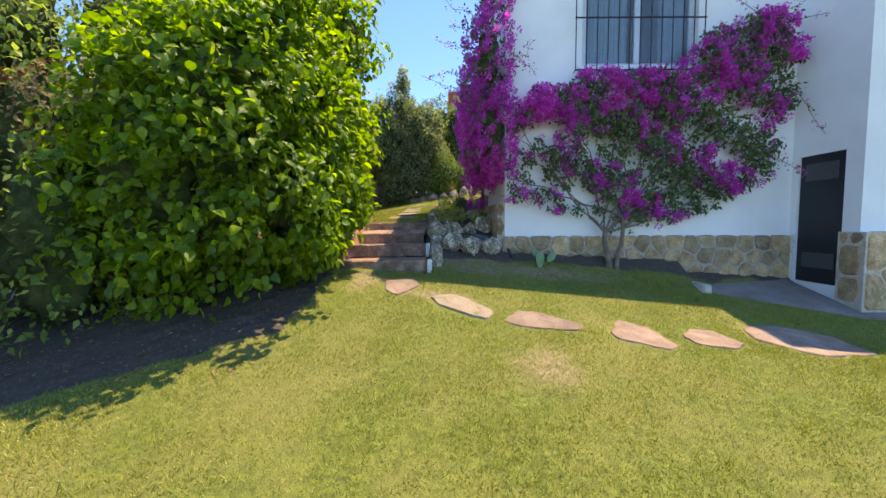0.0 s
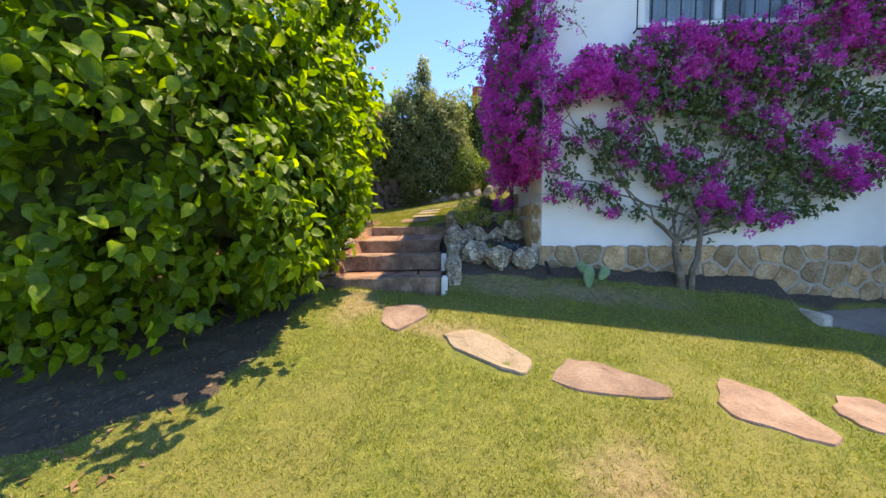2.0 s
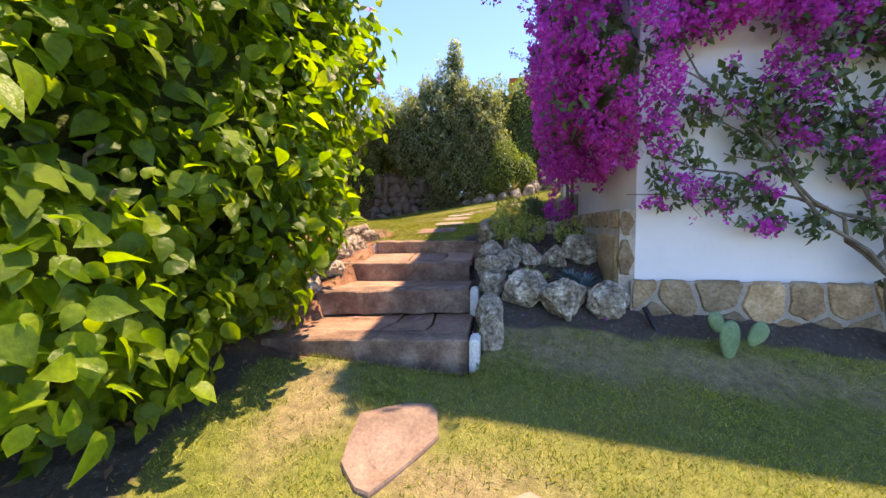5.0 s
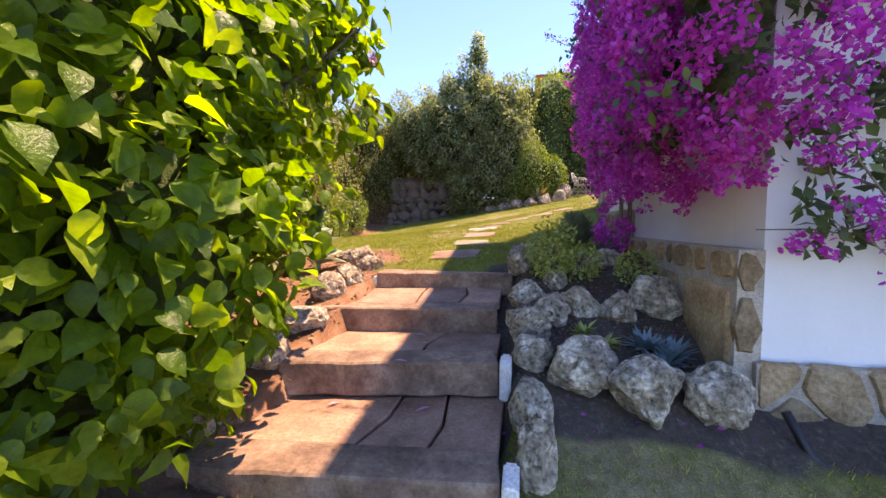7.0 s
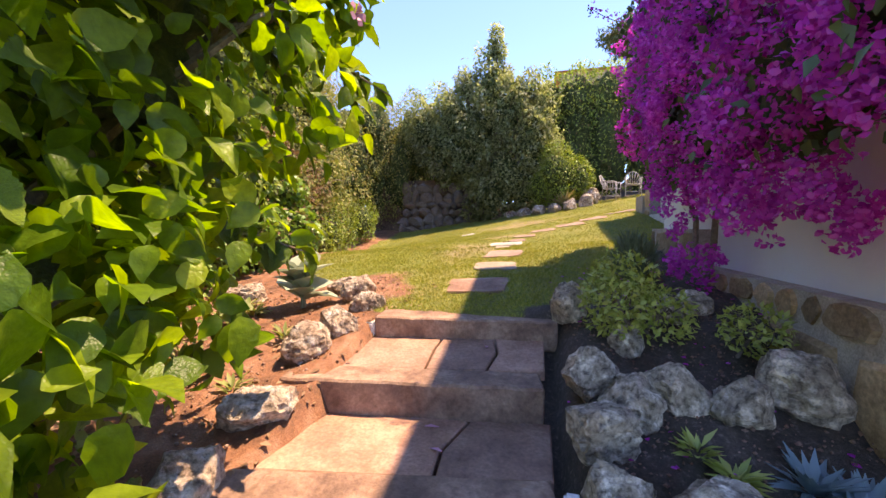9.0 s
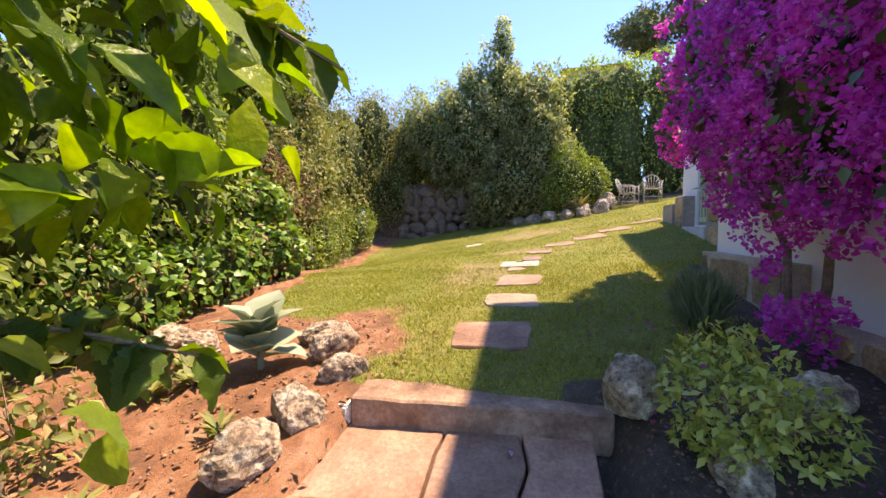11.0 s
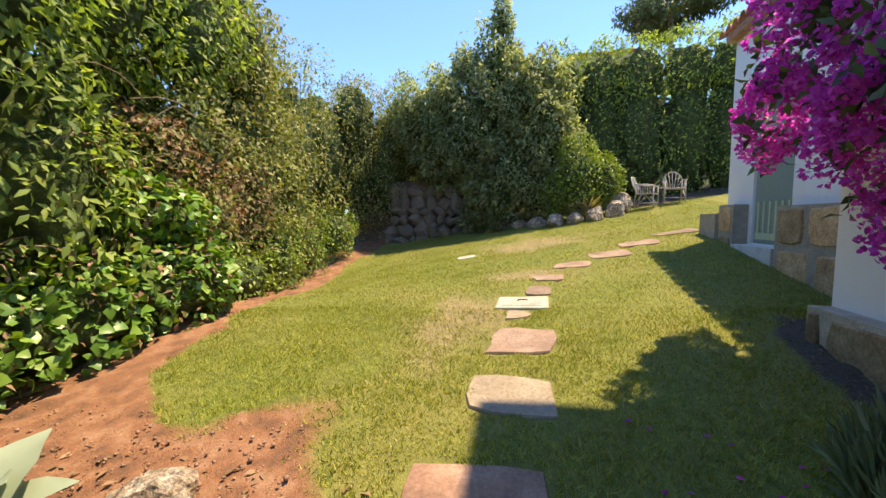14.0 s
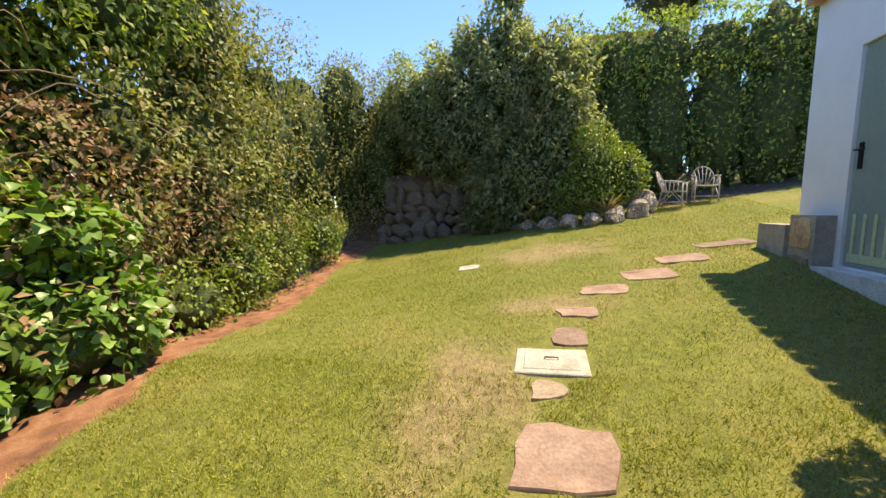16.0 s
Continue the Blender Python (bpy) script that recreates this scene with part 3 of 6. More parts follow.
UPPER = [
    (-1.25, -0.72, 8.68, 9.15, M_SLATE, "brown square flagstone beside the steps"),
    (-1.15, -0.66, 9.56, 9.9, M_FLAGPALE, "pale flagstone set in the upper lawn"),
    (-1.08, -0.64, 10.22, 10.66, M_FLAG, "reddish square flagstone set in the upper lawn"),
    (-1.05, -0.8, 10.86, 11.06, M_FLAGPALE, "small pale flagstone beside the concrete cover"),
    (-0.88, -0.62, 11.6, 11.92, M_FLAG, "small reddish flagstone behind the concrete cover"),
    (-0.83, -0.45, 12.25, 12.5, M_FLAG, "small flagstone on the upper lawn"),
    (-0.53, -0.1, 12.85, 13.15, M_FLAG, "small reddish flagstone on the upper lawn"),
    (-0.05, 0.45, 13.3, 13.6, M_FLAG, "reddish flagstone on the upper lawn"),
    (0.45, 1.0, 13.82, 14.12, M_FLAG, "reddish flagstone near the garden door"),
    (1.05, 1.7, 14.35, 14.65, M_FLAG, "reddish flagstone beyond the garden door"),
    (-2.35, -1.97, 14.75, 15.1, M_CONC, "pale concrete cover sunk in the lawn"),
]
for x0, x1, y0, y1, mm, lab in UPPER:
    FLAGS.append((quad_pts(x0, x1, y0, y1, _rnd), mm, lab))
FLAG_SPOTS = []
for pts, mm, lab in FLAGS:
    cx, cy = sum(p[0] for p in pts) / len(pts), sum(p[1] for p in pts) / len(pts)
    w, h = max(p[0] for p in pts) - min(p[0] for p in pts), max(p[1] for p in pts) - min(p[1] for p in pts)
    FLAG_SPOTS.append((cx, cy, min(w, h) * 0.46))
    FLAG_SPOTS += [(cx + 0.6 * (px - cx), cy + 0.6 * (py - cy), min(w, h) * 0.3) for px, py in pts]
FLAG_SPOTS.append((-0.9, 11.34, 0.3))

build_ground()
for pts, mm, lab in FLAGS:
    tagged(part("flagstone", flag(pts, 0.009, 0, _rnd), mm), lab, "flagstone", "stepping stones")


def concrete_cover():
    base = empty("manhole_cover", -0.9, 11.34, gz(-0.9, 11.34), "white square concrete inspection cover sunk in the lawn", "manhole cover")
    tilt = (gz(-0.9, 11.54) - gz(-0.9, 11.14)) / 0.4
    for name, x0, x1, y0, y1, h in (("rim", -1.15, -0.66, 11.15, 11.53, 0.012), ("lid", -1.09, -0.72, 11.2, 11.48, 0.018)):
        bm = bmesh.new()
        solid(bm, x0, y0, -0.06, x1, y1, h)
        bevel_all(bm, 0.006)
        for v in bm.verts:
            v.co.z += gz(v.co.x, v.co.y)
        part(name, bm, M_CONC, base)
    bm = bmesh.new()
    tube(bm, [(-0.95, 11.34, gz(-0.95, 11.34) + 0.016), (-0.95, 11.34, gz(-0.95, 11.34) + 0.035), (-0.86, 11.34, gz(-0.86, 11.34) + 0.035), (-0.86, 11.34, gz(-0.86, 11.34) + 0.016)], 0.005)
    part("lifting_ring", bm, M_IRON, base, "rusty iron lifting ring")


concrete_cover()

# ---- the steps ----
SLEEPERS = [((-1.72, 5.72), (-0.25, 5.9), 0.945, 0.25), ((-1.68, 6.46), (-0.31, 6.72), 1.16, 0.24), ((-1.9, 7.24), (-0.37, 7.45), 1.335, 0.24), ((-1.62, 7.99), (-0.27, 8.12), 1.545, 0.25)]


def sleeper(a, b, top, deep, h, seed):
    """A worn railway sleeper with rounded, chipped edges and end cracks."""
    bm = bmesh.new()
    L = math.hypot(b[0] - a[0], b[1] - a[1])
    solid(bm, 0, 0, -h, L, deep, 0)
    long = [e for e in bm.edges if abs(e.verts[0].co.x - e.verts[1].co.x) > 0.5]
    bmesh.ops.subdivide_edges(bm, edges=long, cuts=22, use_grid_fill=True)
    bmesh.ops.bevel(bm, geom=[e for e in bm.edges if e.calc_face_angle(0) > 1.0], offset=0.012, segments=1, affect="EDGES")
    for v in bm.verts:
        p = v.co * 5 + Vector((seed * 9, 0, 0))
        v.co += Vector((0, noise.noise(p) * 0.012, noise.noise(p + Vector((5, 5, 5))) * 0.012))
        if v.co.y < 0.05 and v.co.z > -0.06:
            c = max(0, noise.noise(Vector((v.co.x * 6 + seed * 4, 1, 2)))) * 0.03
            v.co += Vector((0, c, -c * 0.7))
    ang = math.degrees(math.atan2(b[1] - a[1], b[0] - a[0]))
    bm.transform(pose(a[0], a[1], top, 0, 0, ang))
    return bm


for i, (a, b, top, deep) in enumerate(SLEEPERS):
    h = 0.26 if i == 0 else 0.22
    tagged(part("sleeper_step", sleeper(a, b, top, deep, h, i), M_WOOD), "worn brown railway sleeper forming a garden step", "step", "garden steps")
    if i in (0, 1, 3):
        bm = bmesh.new()
        if i < 2:
            solid(bm, b[0] + 0.004, b[1] - 0.02, top - 0.24, b[0] + 0.075, b[1] + 0.17, top + 0.005)
        else:
            solid(bm, a[0] - 0.08, a[1] - 0.02, top - 0.16, a[0] - 0.004, a[1] + 0.13, top - 0.05)
        bevel_all(bm, 0.012, 2)
        tagged(part("kerb_block", bm, M_WHITEP), "small white painted kerb block at a sleeper's end", "kerb block", "step end blocks")


def tread(y0l, y0r, y1, x0, x1, z, cuts, seed, label, rise=0.0):
    """Irregular stone slabs behind a sleeper; a thing each."""
    rnd = random.Random(seed)
    xs = [x0] + cuts + [x1]
    for k in range(len(xs) - 1):
        a, b = xs[k] + 0.008, xs[k + 1] - 0.008
        f = lambda x: y0l + (y0r - y0l) * (x - x0) / (x1 - x0)
        j0, j1 = rnd.uniform(-0.1, 0.1), rnd.uniform(-0.1, 0.1)
        e1 = b + (j1 if k < len(xs) - 2 else 0)
        y0b = f(b) + 0.01
        kink = ((b + e1) / 2 + (rnd.uniform(-0.07, 0.07) if k < len(xs) - 2 else 0), (y0b + y1) / 2 + rnd.uniform(-0.1, 0.1))
        pts = [(a, f(a) + 0.01), ((a + b) / 2, f((a + b) / 2) + 0.01), (b, y0b), kink, (e1, y1), (last[1] if k else a, y1)]
        if k:
            pts.append(last[0])
        last = ((kink[0] + 0.018, kink[1]), e1 + 0.016)
        bm = bmesh.new()
        t = [bm.verts.new((x, y, z + rise * (y - y0l) / (y1 - y0l) + rnd.uniform(-0.006, 0.006))) for x, y in pts]
        bm.faces.new(t)
        ex = bmesh.ops.extrude_face_region(bm, geom=bm.faces[:])
        for v in [g for g in ex["geom"] if isinstance(g, bmesh.types.BMVert)]:
            v.co.z -= 0.07
        bmesh.ops.recalc_face_normals(bm, faces=bm.faces[:])
        bmesh.ops.bevel(bm, geom=[e for e in bm.edges if e.verts[0].co.z > z - 0.03 and e.verts[1].co.z > z - 0.03], offset=0.008, segments=1, affect="EDGES")
        tagged(part("paving_slab", bm, M_SLATE), label, "paving slab", "step treads")


tread(5.97, 6.15, 6.78, -1.75, -0.27, 0.93, [-0.98, -0.62], 1, "reddish brown slab on the lowest step's tread")
tread(6.7, 6.96, 7.46, -1.78, -0.33, 1.135, [-0.85], 2, "reddish brown slab on the middle step's tread")
tread(7.48, 7.69, 8.12, -1.66, -0.36, 1.32, [-1.1, -0.72], 3, "reddish brown slab on the upper step's tread", 0.085)

# ---- the house ----
HX, HY, HTOP = 1.1, 6.75, 7.35


def box_wall(name, boxes, material, label, category="wall"):
    bm = bmesh.new()
    for b in boxes:
        solid(bm, *b)
    return tagged(part(name, bm, material), label, category, kind="structure")


WX0, WX1, WZ0, WZ1 = 2.42, 4.42, 4.22, 5.75
box_wall("wall_front", [(HX, HY, 0.2, WX0, HY + 0.3, HTOP), (WX1, HY, 0.2, 6.17, HY + 0.3, HTOP), (WX0, HY, 0.2, WX1, HY + 0.3, WZ0), (WX0, HY, WZ1, WX1, HY + 0.3, HTOP)], M_WALL, "whitewashed house wall with a barred window")
def roof_z(y):
    """The roof climbs from the front to the back of the house."""
    return HTOP + 0.24 * (y - HY)


def sloped(name, box, material, label, category="wall"):
    """A wall or slab whose top follows the climbing roof."""
    bm = bmesh.new()
    for v in solid(bm, *box):
        if v.co.z >= HTOP - 0.001:
            v.co.z += roof_z(v.co.y) - HTOP
    return tagged(part(name, bm, material), label, category, kind="structure")


sloped("wall_side", (HX, HY + 0.302, 0.8, HX + 0.3, 10.6, HTOP), M_WALL, "whitewashed side wall of the house")
DY0, DY1, DZ0, DZ1 = 5.86, 6.62, 0.50, 2.62
box_wall("wall_return", [(6.172, DY1, 0.1, 6.45, HY + 0.3, HTOP), (6.172, 5.6, 0.1, 6.45, DY0, HTOP), (6.172, DY0, DZ1, 6.45, DY1, HTOP), (6.172, DY0, 0.1, 6.45, DY1, DZ0)], M_WALL, "whitewashed return wall holding a dark door")
box_wall("wall_front_right", [(6.452, 5.6, 0.0, 12, 5.9, HTOP)], M_WALL, "whitewashed projecting house wall")
sloped("wall_back", (HX + 0.302, 10.3, 0.8, 12, 10.6, HTOP), M_WALL, "whitewashed back wall of the house")
sloped("roof_slab", (HX, HY, HTOP + 0.002, 12, 11.05, HTOP + 0.12), M_TILE, "terracotta roof of the white house", "roof")
# added out of view: closes a sunlit gap in the shadow on the lawn
sloped("roof_eave", (2.05, 11.052, HTOP + 0.002, 12, 11.7, HTOP + 0.12), M_TILE, "unseen tile slab added behind the roof to fill its shadow", "roof")
box_wall("roof_porch", [(6.172, 5.6, HTOP + 0.002, 12, HY - 0.002, HTOP + 0.12)], M_TILE, "terracotta roof over the projecting wall", "roof")
# the wing with the garden door
GX, GY0, GY1, GZ0, GZ1, GTOP = 1.79, 12.38, 13.15, 2.47, 4.5, 5.15
box_wall("wall_wing", [(GX, 10.602, 1.4, GX + 0.25, GY0, GTOP), (GX, GY1, 1.4, GX + 0.25, 13.8, GTOP), (GX, GY0, GZ1, GX + 0.25, GY1, GTOP), (GX, GY0, 1.4, GX + 0.25, GY1, GZ0)], M_WALL, "whitewashed wall of the low garden wing")
box_wall("wall_wing_end", [(GX + 0.252, 13.55, 1.4, 8, 13.8, GTOP)], M_WALL, "whitewashed end wall of the low garden wing")
box_wall("wing_roof", [(GX - 0.12, 10.602, GTOP + 0.002, 8, 13.8, GTOP + 0.1)], M_TILE, "terracotta roof of the garden wing", "roof")


def eave_tiles():
    """A row of half-round tiles along the wing's eave."""
    r = empty("tile_eave", GX, 12.4, GTOP + 0.1, "terracotta half-round tile eave above the garden door", "roof tiles")
    bm = bmesh.new()
    n = 8
    rows = []
    for s, rad in ((0, 0.085), (1, 0.075)):
        for off in (0.0, 0.014):
            rows.append([bm.verts.new((0.3 * s, math.cos(math.pi * k / n) * (rad - off), math.sin(math.pi * k / n) * (rad - off) + 0.12 * s)) for k in range(n + 1)])
    o0, i0, o1, i1 = rows
    for k in range(n):
        bm.faces.new((o0[k], o0[k + 1], o1[k + 1], o1[k]))
        bm.faces.new((i0[k + 1], i0[k], i1[k], i1[k + 1]))
        bm.faces.new((o0[k + 1], o0[k], i0[k], i0[k + 1]))
    first = part("roof_tile", bm, M_TILE)
    me = first.data
    k = 0
    y = 10.7
    while y < 13.85:
        ob = first if k == 0 else new("roof_tile", me)
        ob.location = (GX - 0.17, y, GTOP + 0.104)
        under(r, ob)
        y += 0.185
        k += 1


eave_tiles()


def stone_face(base, x0, x1, z0, z1, place, seed, course=0.24, proud=0.03):
    """Rough squared stones, each its own piece, over a strip; place(u, w, d) gives the world point."""
    rnd = random.Random(seed)
    z = z0
    while z < z1 - 0.04:
        h = min(course * rnd.uniform(0.75, 1.3), z1 - z)
        if z1 - z - h < 0.08:
            h = z1 - z
        u = x0
        while u < x1 - 0.02:
            w = h * rnd.uniform(0.9, 2.1)
            if x1 - u - w < 0.12:
                w = x1 - u
            bm = bmesh.new()
            g = 0.011
            outer, front = [], []
            ring = [(0, 0), (0.35, 0), (0.7, 0), (1, 0), (1, 0.5), (1, 1), (0.65, 1), (0.3, 1), (0, 1), (0, 0.5)]
            dd = proud * rnd.uniform(0.6, 1.4)
            for fu, fz in ring:
                ju, jz = rnd.uniform(-0.022, 0.022), rnd.uniform(-0.022, 0.022)
                cu = 0.03 if fu in (0, 1) and fz in (0, 1) else 0.0
                uu = u + g + fu * (w - 2 * g) + (cu if fu == 0 else -cu) + ju * 0.6
                zz = z + g + fz * (h - 2 * g) + (cu * 0.6 if fz == 0 else -cu * 0.6) + jz * 0.6
                outer.append(bm.verts.new(place(uu, zz, -0.02)))
                iu, iz = uu + (u + w / 2 - uu) * 0.13, zz + (z + h / 2 - zz) * 0.16
                front.append(bm.verts.new(place(iu, iz, dd * rnd.uniform(0.75, 1.2))))
            c = bm.verts.new(place(u + w / 2, z + h / 2, dd * 1.15))
            m = len(ring)
            for i in range(m):
                j = (i + 1) % m
                bm.faces.new((outer[i], outer[j], front[j], front[i]))
                bm.faces.new((front[i], front[j], c))
            bmesh.ops.recalc_face_normals(bm, faces=bm.faces[:])
            part("stone", bm, M_STONE, base)
            u += w
        z += h


def rubble_face(base, x0, x1, z0, z1, place, seed, size=0.26, proud=0.03):
    """Random rubble: many-sided stones fitted together with recessed joints, each its own piece."""
    rnd = random.Random(seed)
    nu, nz = max(2, round((x1 - x0) / (size * 1.25))), max(1, round((z1 - z0) / size))
    du, dz = (x1 - x0) / nu, (z1 - z0) / nz
    seeds = [(x0 + (i + 0.5 + 0.5 * (j % 2) - 0.25 + rnd.uniform(-0.32, 0.32)) * du, z0 + (j + 0.5 + rnd.uniform(-0.3, 0.3)) * dz) for j in range(nz) for i in range(nu)]
    for a in seeds:
        poly = [(x0, z0), (x1, z0), (x1, z1), (x0, z1)]
        for b in seeds:
            if b is a or abs(b[0] - a[0]) > 4 * du or abs(b[1] - a[1]) > 4 * dz:
                continue
            nx, nzv = b[0] - a[0], b[1] - a[1]
            ln = math.hypot(nx, nzv)
            far = (nx * (a[0] + b[0]) + nzv * (a[1] + b[1])) / 2 - 0.009 * ln
            cut = []
            for p, q in zip(poly, poly[1:] + poly[:1]):
                sp, sq = nx * p[0] + nzv * p[1] - far, nx * q[0] + nzv * q[1] - far
                if sp <= 0:
                    cut.append(p)
                if (sp < 0) != (sq < 0):
                    f = sp / (sp - sq)
                    cut.append((p[0] + f * (q[0] - p[0]), p[1] + f * (q[1] - p[1])))
            poly = cut
            if len(poly) < 3:
                break
        if len(poly) < 3:
            continue
        cu, cz = sum(p[0] for p in poly) / len(poly), sum(p[1] for p in poly) / len(poly)
        ring = []
        for p, q in zip(poly, poly[1:] + poly[:1]):
            for f in (0.12, 0.5, 0.88):
                j = 0.012 if f == 0.5 else 0.005
                ring.append((p[0] + f * (q[0] - p[0]) + rnd.uniform(-j, j), p[1] + f * (q[1] - p[1]) + rnd.uniform(-j, j)))
        bm = bmesh.new()
        dd = proud * rnd.uniform(0.6, 1.4)
        outer = [bm.verts.new(place(u, w, -0.02)) for u, w in ring]
        front = [bm.verts.new(place(u + (cu - u) * 0.1, w + (cz - w) * 0.12, dd * rnd.uniform(0.7, 1.1))) for u, w in ring]
        inner = [bm.verts.new(place(u + (cu - u) * 0.5, w + (cz - w) * 0.5, dd * rnd.uniform(0.8, 1.5))) for u, w in ring]
        c = bm.verts.new(place(cu, cz, dd * 1.2))
        m = len(ring)
        for i in range(m):
            j = (i + 1) % m
            bm.faces.new((outer[i], outer[j], front[j], front[i]))
            bm.faces.new((front[i], front[j], inner[j], inner[i]))
            bm.faces.new((inner[i], inner[j], c))
        bmesh.ops.recalc_face_normals(bm, faces=bm.faces[:])
        part("stone", bm, M_STONE, base)


def plinths():
    f = box_wall("plinth_front", [(1.06, 6.69, 0.3, 6.16, 6.748, 1.27)], M_MORTAR, "rough stone plinth along the house front", "plinth")
    rubble_face(f, 1.07, 6.15, 0.5, 1.285, lambda u, w, d: Vector((u, 6.69 - d, w)), 3, 0.24, 0.02)
    s = box_wall("plinth_side", [(0.97, 6.73, 0.7, 1.098, 9.2, 1.88), (0.97, 9.202, 1.0, 1.098, 10.6, 2.2)], M_MORTAR, "stone plinth along the house's side wall", "plinth")
    stone_face(s, 6.73, 9.2, 1.0, 1.88, lambda u, w, d: Vector((0.97 - d, u, w)), 4, 0.8, 0.02)
    stone_face(s, 0.95, 1.098, 1.29, 1.88, lambda u, w, d: Vector((u, 6.73 - d, w)), 12, 0.34, 0.02)
    stone_face(s, 9.2, 10.6, 1.3, 2.2, lambda u, w, d: Vector((0.97 - d, u, w)), 8, 0.6, 0.02)
    r = box_wall("plinth_right", [(6.1, 5.598, 0.0, 6.17, 5.84, 1.36), (6.1, 5.45, 0.0, 12, 5.597, 1.36)], M_MORTAR, "stone plinth beside the dark door", "plinth")
    rubble_face(r, 6.12, 8.6, 0.2, 1.37, lambda u, w, d: Vector((u, 5.45 - d, w)), 5, 0.4, 0.025)
    stone_face(r, 5.47, 5.83, 0.3, 1.37, lambda u, w, d: Vector((6.1 - d, u, w)), 9, 0.4, 0.02)
    g = box_wall("plinth_wing", [(1.62, 10.602, 1.4, 1.788, 12.3, 2.9), (1.62, 13.22, 1.6, 1.788, 13.62, 2.95), (1.58, 13.622, 1.8, 1.788, 14.15, 2.84)], M_MORTAR, "low stone plinth on both sides of the garden door", "plinth")
    stone_face(g, 10.61, 12.3, 1.9, 2.9, lambda u, w, d: Vector((1.62 - d, u, w)), 6, 0.5, 0.015)
    stone_face(g, 13.22, 13.62, 2.2, 2.95, lambda u, w, d: Vector((1.62 - d, u, w)), 7, 0.4, 0.015)
    box_wall("door_sill", [(1.6, 12.32, 2.1, 1.789, 13.2, 2.45)], M_WHITEP, "white painted doorstep of the garden door", "doorstep")


plinths()


def window_thing():
    w = empty("window_1", (WX0 + WX1) / 2, HY, WZ0, "grey sliding window behind a black iron grille with curtains", "window", kind="structure")
    for name, box in (("window_frame", (WX0, HY + 0.1, WZ0, WX0 + 0.1, HY + 0.17, WZ1)), ("window_frame", (WX1 - 0.1, HY + 0.1, WZ0, WX1, HY + 0.17, WZ1)), ("window_frame", (WX0 + 0.1, HY + 0.1, WZ0, WX1 - 0.1, HY + 0.17, WZ0 + 0.09)), ("window_frame", (WX0 + 0.1, HY + 0.1, WZ1 - 0.09, WX1 - 0.1, HY + 0.17, WZ1)), ("mullion", (3.36, HY + 0.09, WZ0 + 0.09, 3.46, HY + 0.16, WZ1 - 0.09))):
        bm = bmesh.new()
        solid(bm, *box)
        bevel_all(bm, 0.006)
        part(name, bm, M_ALU, w)
    bm = bmesh.new()
    solid(bm, WX0 - 0.08, HY - 0.06, WZ0 - 0.07, WX1 + 0.08, HY + 0.09, WZ0 - 0.002)
    bevel_all(bm, 0.01)
    part("window_sill", bm, M_WALL, w)
    for x0, x1 in ((WX0 + 0.1, 3.36), (3.46, WX1 - 0.1)):
        bm = bmesh.new()
        solid(bm, x0, HY + 0.125, WZ0 + 0.09, x1, HY + 0.131, WZ1 - 0.09)
        p = part("pane", bm, M_GLASS, w)
        p.visible_shadow = False
    for x0, x1 in ((WX0 + 0.12, 3.3), (3.85, WX1 - 0.12)):
        bm = bmesh.new()
        n = 40
        a = [bm.verts.new((x0 + (x1 - x0) * k / n, HY + 0.24 + 0.025 * math.sin(k * 1.9), WZ0 + 0.03)) for k in range(n + 1)]
        b = [bm.verts.new((x0 + (x1 - x0) * k / n, HY + 0.24 + 0.02 * math.sin(k * 1.9 + 0.4), WZ1 - 0.02)) for k in range(n + 1)]
        for k in range(n):
            bm.faces.new((a[k], a[k + 1], b[k + 1], b[k]))
        part("curtain", bm, M_CURTAIN, w, "pale grey drawn curtain", True)
    g = empty("window_grille", (WX0 + WX1) / 2, HY, WZ0, "black wrought iron window grille", "window grille")
    y = HY - 0.1
    gx0, gx1, g0, g1 = 2.28, 4.47, 4.12, 5.85
    for k in range(13):
        x = gx0 + (gx1 - gx0) * k / 12
        bm = bmesh.new()
        tube(bm, [(x, y, g0), (x, y, g1)], 0.009)
        part("bar", bm, M_IRON, g)
    for z in (g0, 4.98, g1):
        bm = bmesh.new()
        solid(bm, gx0 - 0.02, y - 0.02, z - 0.012, gx1 + 0.02, y - 0.009, z + 0.012)
        part("rail", bm, M_IRON, g)
    for x in (gx0, gx1):
        for z in (g0, g1):
            bm = bmesh.new()
            tube(bm, [(x, y, z), (x, HY + 0.02, z)], 0.01)
            part("bracket", bm, M_IRON, g)
    box_wall("room_lining", [(WX0 - 0.5, HY + 1.5, WZ0 - 0.8, WX1 + 0.5, HY + 1.55, WZ1 + 0.5), (WX0 - 0.5, HY + 0.302, WZ0 - 0.8, WX1 + 0.5, HY + 1.5, WZ0 - 0.75), (WX0 - 0.5, HY + 0.302, WZ1 + 0.45, WX1 + 0.5, HY + 1.5, WZ1 + 0.5), (WX0 - 0.55, HY + 0.302, WZ0 - 0.8, WX0 - 0.5, HY + 1.5, WZ1 + 0.5), (WX1 + 0.5, HY + 0.302, WZ0 - 0.8, WX1 + 0.55, HY + 1.5, WZ1 + 0.5)], M_ROOM, "dim room behind the barred window", "room")


window_thing()


